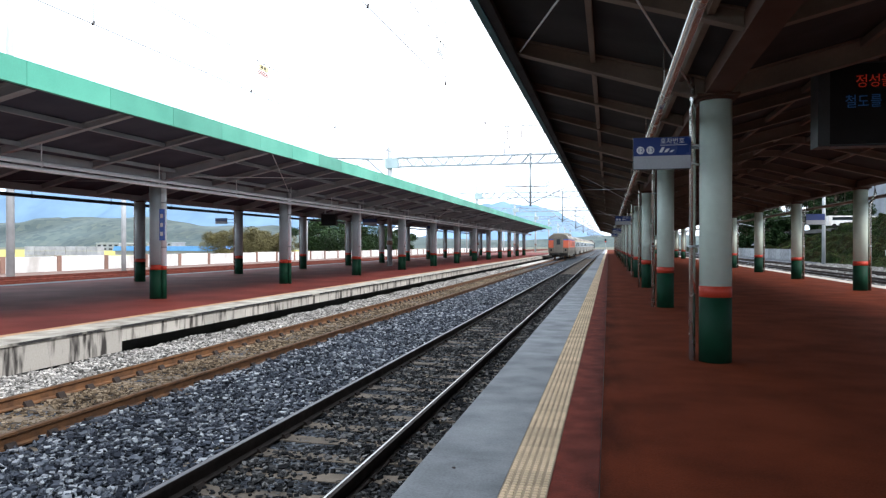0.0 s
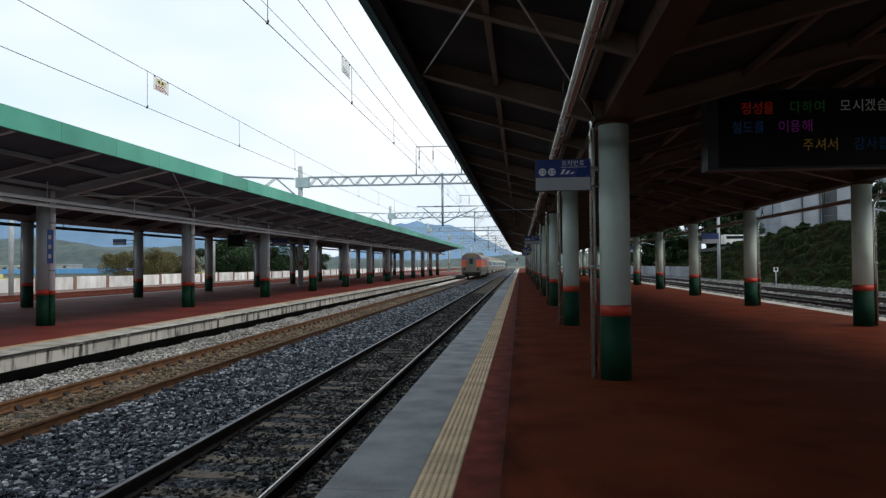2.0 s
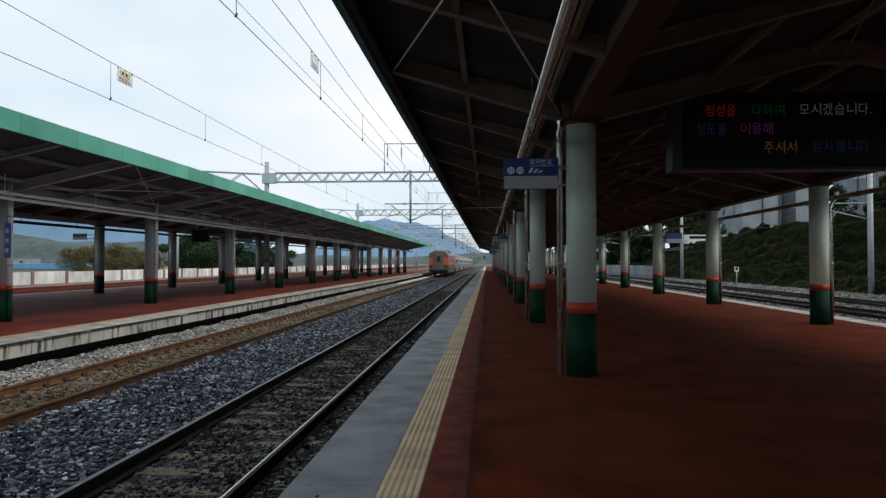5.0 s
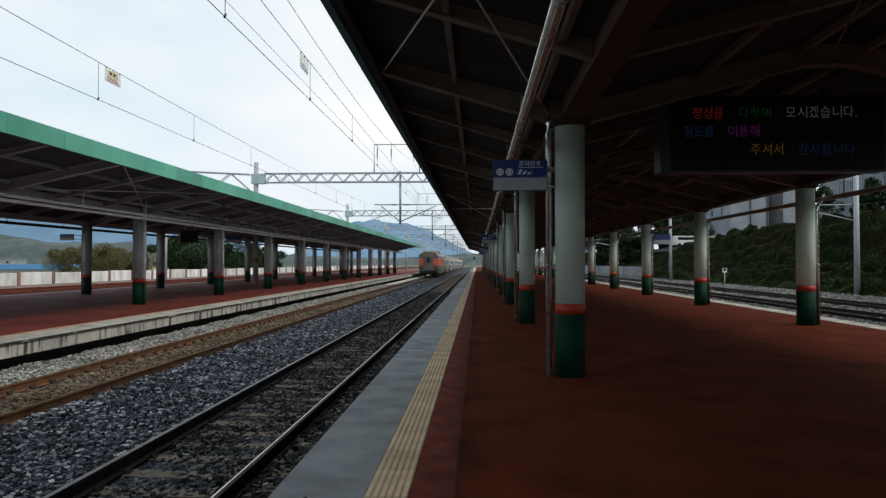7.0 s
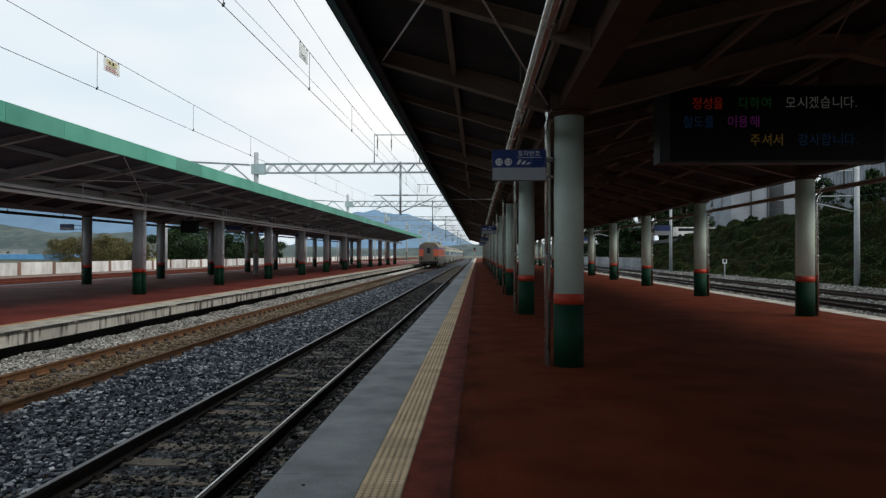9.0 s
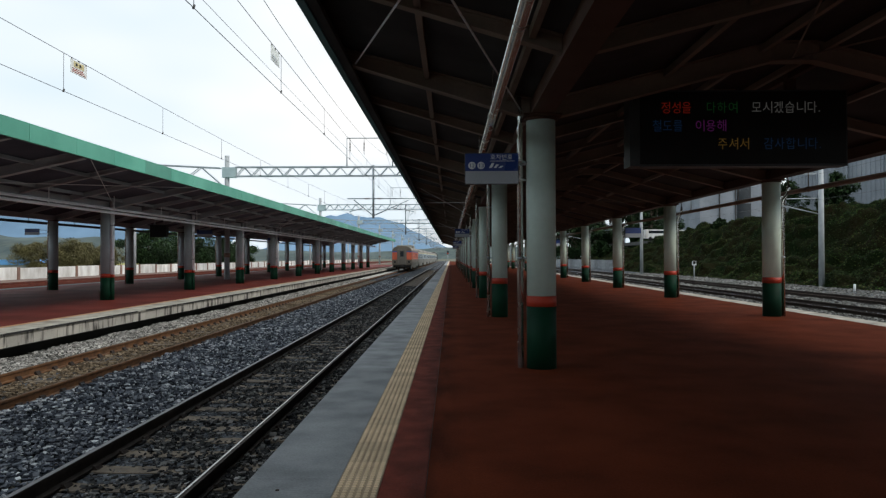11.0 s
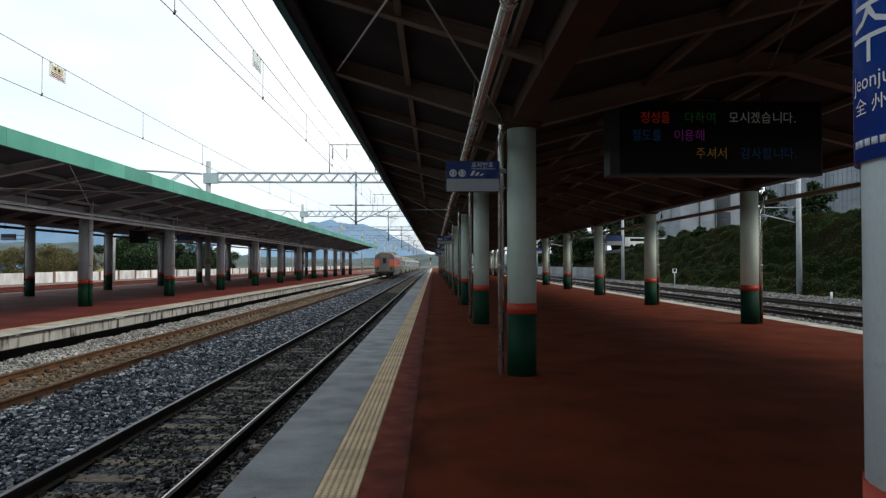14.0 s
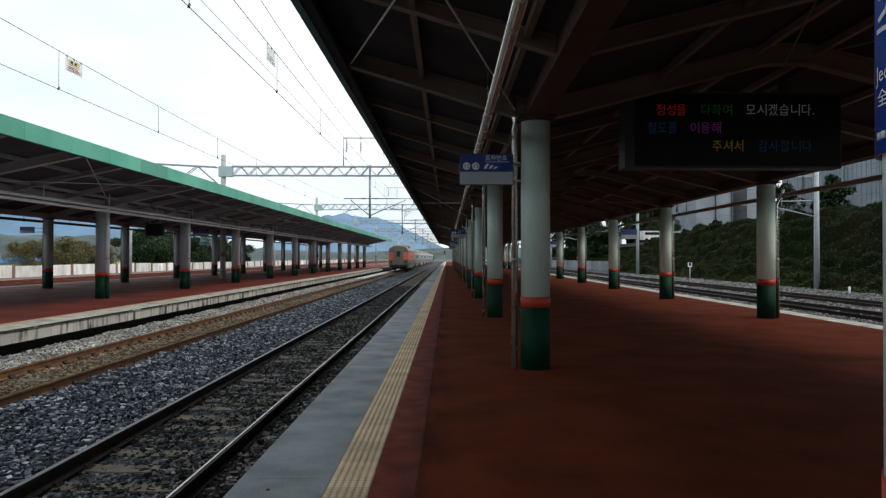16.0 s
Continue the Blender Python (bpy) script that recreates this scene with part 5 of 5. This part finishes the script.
# ---- buildings and walls ----
def house(x, y, z, w, d, h, wall, cols, rows, label, roof=BUILD_GREY, group=""):
    b = thing("building", (x, y, z), label, "building", group)
    box_part("wall", (-w / 2, -d / 2, 0), (w / 2, d / 2, h), wall, b)
    box_part("roof", (-w / 2 - 0.2, -d / 2 - 0.2, h), (w / 2 + 0.2, d / 2 + 0.2, h + 0.35), roof, b)
    for side in ("front", "flank"):
        span_ = w if side == "front" else d
        for i in range(cols):
            for j in range(rows):
                c = -span_ / 2 + span_ * (i + 0.5) / cols
                zz_ = h * (j + 0.45) / rows
                ww, hh = min(span_ / cols * 0.28, 0.8), min(h / rows * 0.22, 0.8)
                if side == "front":
                    box_part("window", (c - ww, -d / 2 - 0.05, zz_ - hh), (c + ww, -d / 2 + 0.02, zz_ + hh), GLASS_DARK, b)
                else:
                    box_part("window", (-w / 2 - 0.05, c - ww, zz_ - hh), (-w / 2 + 0.02, c + ww, zz_ + hh), GLASS_DARK, b)
    return b


warehouse = thing("warehouse", (62, 84.5, 5.6), "white ribbed-metal warehouse above the bank", "building")
box_part("wall", (-10, -24.5, 0), (10, 24.5, 11), BUILD_WHITE, warehouse)
for i in range(49):
    box_part("rib", (-10.06, -24.4 + i, 0), (-10.0, -24.25 + i, 11), BUILD_WHITE, warehouse)
for i in range(7):
    box_part("down_pipe", (-10.2, -23 + 7.6 * i, 0), (-10.08, -22.85 + 7.6 * i, 11), BUILD_GREY, warehouse)
box_part("roof", (-10.3, -24.8, 11), (10.3, 24.8, 11.5), BUILD_GREY, warehouse)
hall = house(57, 150, 4.4, 14, 18, 14, BUILD_WHITE, 0, 0, "white concrete building with a dark glazed front above the bank")
box_part("window", (0.4, -9.06, 1.0), (3.2, -8.98, 12.0), GLASS_DARK, hall)
for j in range(4):
    box_part("mullion", (0.35, -9.12, 1.0 + 3.4 * j), (3.25, -9.07, 1.2 + 3.4 * j), BUILD_GREY, hall)
for i in range(2):
    box_part("down_pipe", (-3.2 + 3.2 * i, -9.16, 0), (-3.0 + 3.2 * i, -9.02, 14), SIDING_GREY, hall)
house(78, 172, 4.5, 16, 14, 10, BUILD_WHITE, 4, 3, "pale apartment block above the bank")
house(50, 235, 1.5, 14, 12, 7, BUILD_GREY, 3, 3, "grey building far along the bank")
road = thing("upper_road", label="concrete-edged road on top of the bank", category="road", kind="structure")
box_part("slab", (37.2, 127, 3.9), (47.5, 170, 4.56), SIDING_GREY, road)
van = thing("parked_van", (38.2, 130, 4.56), "white van parked on the road above the bank", "van")
bm = bmesh.new()
add_prism(bm, [(-2.3, 0.4), (2.3, 0.4), (2.3, 1.2), (1.6, 2.0), (-2.3, 2.05)], -0.9, 0.9)
soft_edges(bm, 0.08)
part("body", bm, WALL_WHITE, van)
box_part("window", (-1.8, -0.93, 1.3), (1.4, -0.9, 1.8), GLASS_DARK, van)
for wx in (-1.5, 1.5):
    tube_part("wheel", [(wx, -0.92, 0.35), (wx, -0.7, 0.35)], 0.35, BLACK, van, seg=16)
copy_thing(van, pose(43.0, 132.5, 4.56))
retaining = thing("retaining_wall", (27.5, 0, -0.78), "pale concrete retaining wall at the foot of the bank", "wall", kind="structure")
for i in range(40):
    box_part("wall_panel", (-0.3, 112 + 3 * i + 0.03, 0), (0, 115 + 3 * i - 0.03, 1.8), COPING, retaining)
mk_ = thing("track_marker", (23.7, 68.5, -0.72), "small white square track marker on a post", "marker sign")
tube_part("post", [(0, 0, 0), (0, 0, 1.75)], 0.05, SIGN_GREY, mk_, seg=8)
box_part("board", (-0.2, -0.04, 1.45), (0.2, 0.0, 1.87), SIGN_WHITE, mk_, bevel=0.01)
box_part("dark_field", (-0.12, -0.05, 1.56), (0.12, -0.041, 1.84), BLACK, mk_)
mk2 = thing("track_marker", (25.2, 44.0, -0.72), "short white stake beside the track", "marker sign")
tube_part("post", [(0, 0, 0), (0, 0, 0.55)], 0.07, SIGN_WHITE, mk2, seg=8)

boundary = thing("boundary_wall", label="white panel boundary wall with brown posts", category="wall", kind="structure")
for i in range(60):
    y = 40 + 5.9 * i
    box_part("wall_panel", (-47.1, y + 0.23, -0.78), (-46.9, y + 5.67, 0.55 + 0.04 * (i % 3)), WALL_WHITE, boundary)
    box_part("wall_post", (-47.2, y - 0.22, -0.78), (-46.8, y + 0.22, 0.64), WALL_POST, boundary)
stack = thing("block_stack", (-52.5, 58, -0.78), "grey stack of concrete blocks beside the sidings", "block stack")
for i in range(7):
    for j in range(5):
        box_part("block", (-4 + 1.2 * i, 0, 0.45 * j), (-2.85 + 1.2 * i, 1.0, 0.45 * j + 0.42), BLOCK, stack)
shed = thing("shed", (-101, 150, -0.78), "long low shed with a blue roof among the fields", "building")
box_part("wall", (-14, -5, 0), (14, 5, 1.0), BUILD_WHITE, shed)
bm = bmesh.new()
add_prism(bm, [(-14.4, 1.0), (14.4, 1.0), (14.0, 2.1), (-14.0, 2.1)], -5.4, 5.4)
part("roof", bm, ROOF_BLUE, shed)
for x, y, w, h in ((-172, 235, 9, 2.6), (-205, 260, 11, 3.0), (-140, 330, 12, 3.2), (-230, 330, 15, 3.6), (-150, 480, 18, 5)):
    house(x, y, -0.78, w, 12, h, BUILD_WHITE, 4, 2, "pale low building far across the fields", group="far buildings")
tower = thing("light_mast", (-40, 39.8, -0.78), "tall pale lighting mast beyond the sidings", "lighting mast")
tube_part("pole", [(0, 0, 0), (0, 0, 22)], 0.27, CONCRETE_POLE, tower, seg=14, r2=0.2)
box_part("lamp_head", (-1.2, -0.3, 22), (1.2, 0.3, 22.6), GALV, tower)


# ---- distance ----
def ridge(name, x0, x1, y, prof, depth, material, label, seed):
    """A wooded ridge: a slope that climbs to an uneven skyline."""
    b = thing(name, label=label, category="hills", kind="structure")
    bm = bmesh.new()
    rows_ = []
    n_ = 90
    for j in range(9):
        f = j / 8
        line = []
        for i in range(n_ + 1):
            u = i / n_
            h = prof(u) * (1 + 0.16 * noise.noise((u * 9, seed, 0)) + 0.07 * noise.noise((u * 30, seed, 1)) + 0.03 * noise.noise((u * 90, seed, 2)))
            s = math.sin(f * math.pi / 2)
            line.append(bm.verts.new((x0 + (x1 - x0) * u, y + depth * f + 0.2 * depth * noise.noise((u * 12, f * 3, seed)), -2 + max(h, 0.5) * s * (1 + 0.12 * noise.noise((u * 25, f * 5, seed))))))
        rows_.append(line)
    for r0, r1 in zip(rows_, rows_[1:]):
        for i in range(n_):
            bm.faces.new((r0[i], r0[i + 1], r1[i + 1], r1[i])).smooth = True
    part("slope", bm, material, b)


def hump(u, c, w):
    return math.exp(-((u - c) / w) ** 2)


ridge("hill_left", -900, -90, 560, lambda u: 20 + 14 * hump(u, 0.42, 0.2) - 13 * max(u - 0.7, 0) / 0.3, 120, HILL_FAR, "low wooded hill beyond the fields", 3.0)
ridge("mountain_left", -2900, -700, 2100, lambda u: 120 + 170 * hump(u, 0.35, 0.25) + 60 * hump(u, 0.75, 0.12), 400, HILL_HAZED, "hazy blue mountain ridge", 5.0)
ridge("mountain_ahead", -900, 600, 2200, lambda u: 15 + 140 * hump(u, 0.34, 0.13) + 72 * hump(u, 0.49, 0.085), 350, HILL_HAZED, "hazy blue mountain at the end of the line", 9.0)
ridge("hill_ahead", -420, 260, 900, lambda u: 7 + 12 * hump(u, 0.7, 0.25), 120, HILL_FAR, "green foot-hill at the end of the line", 12.0)
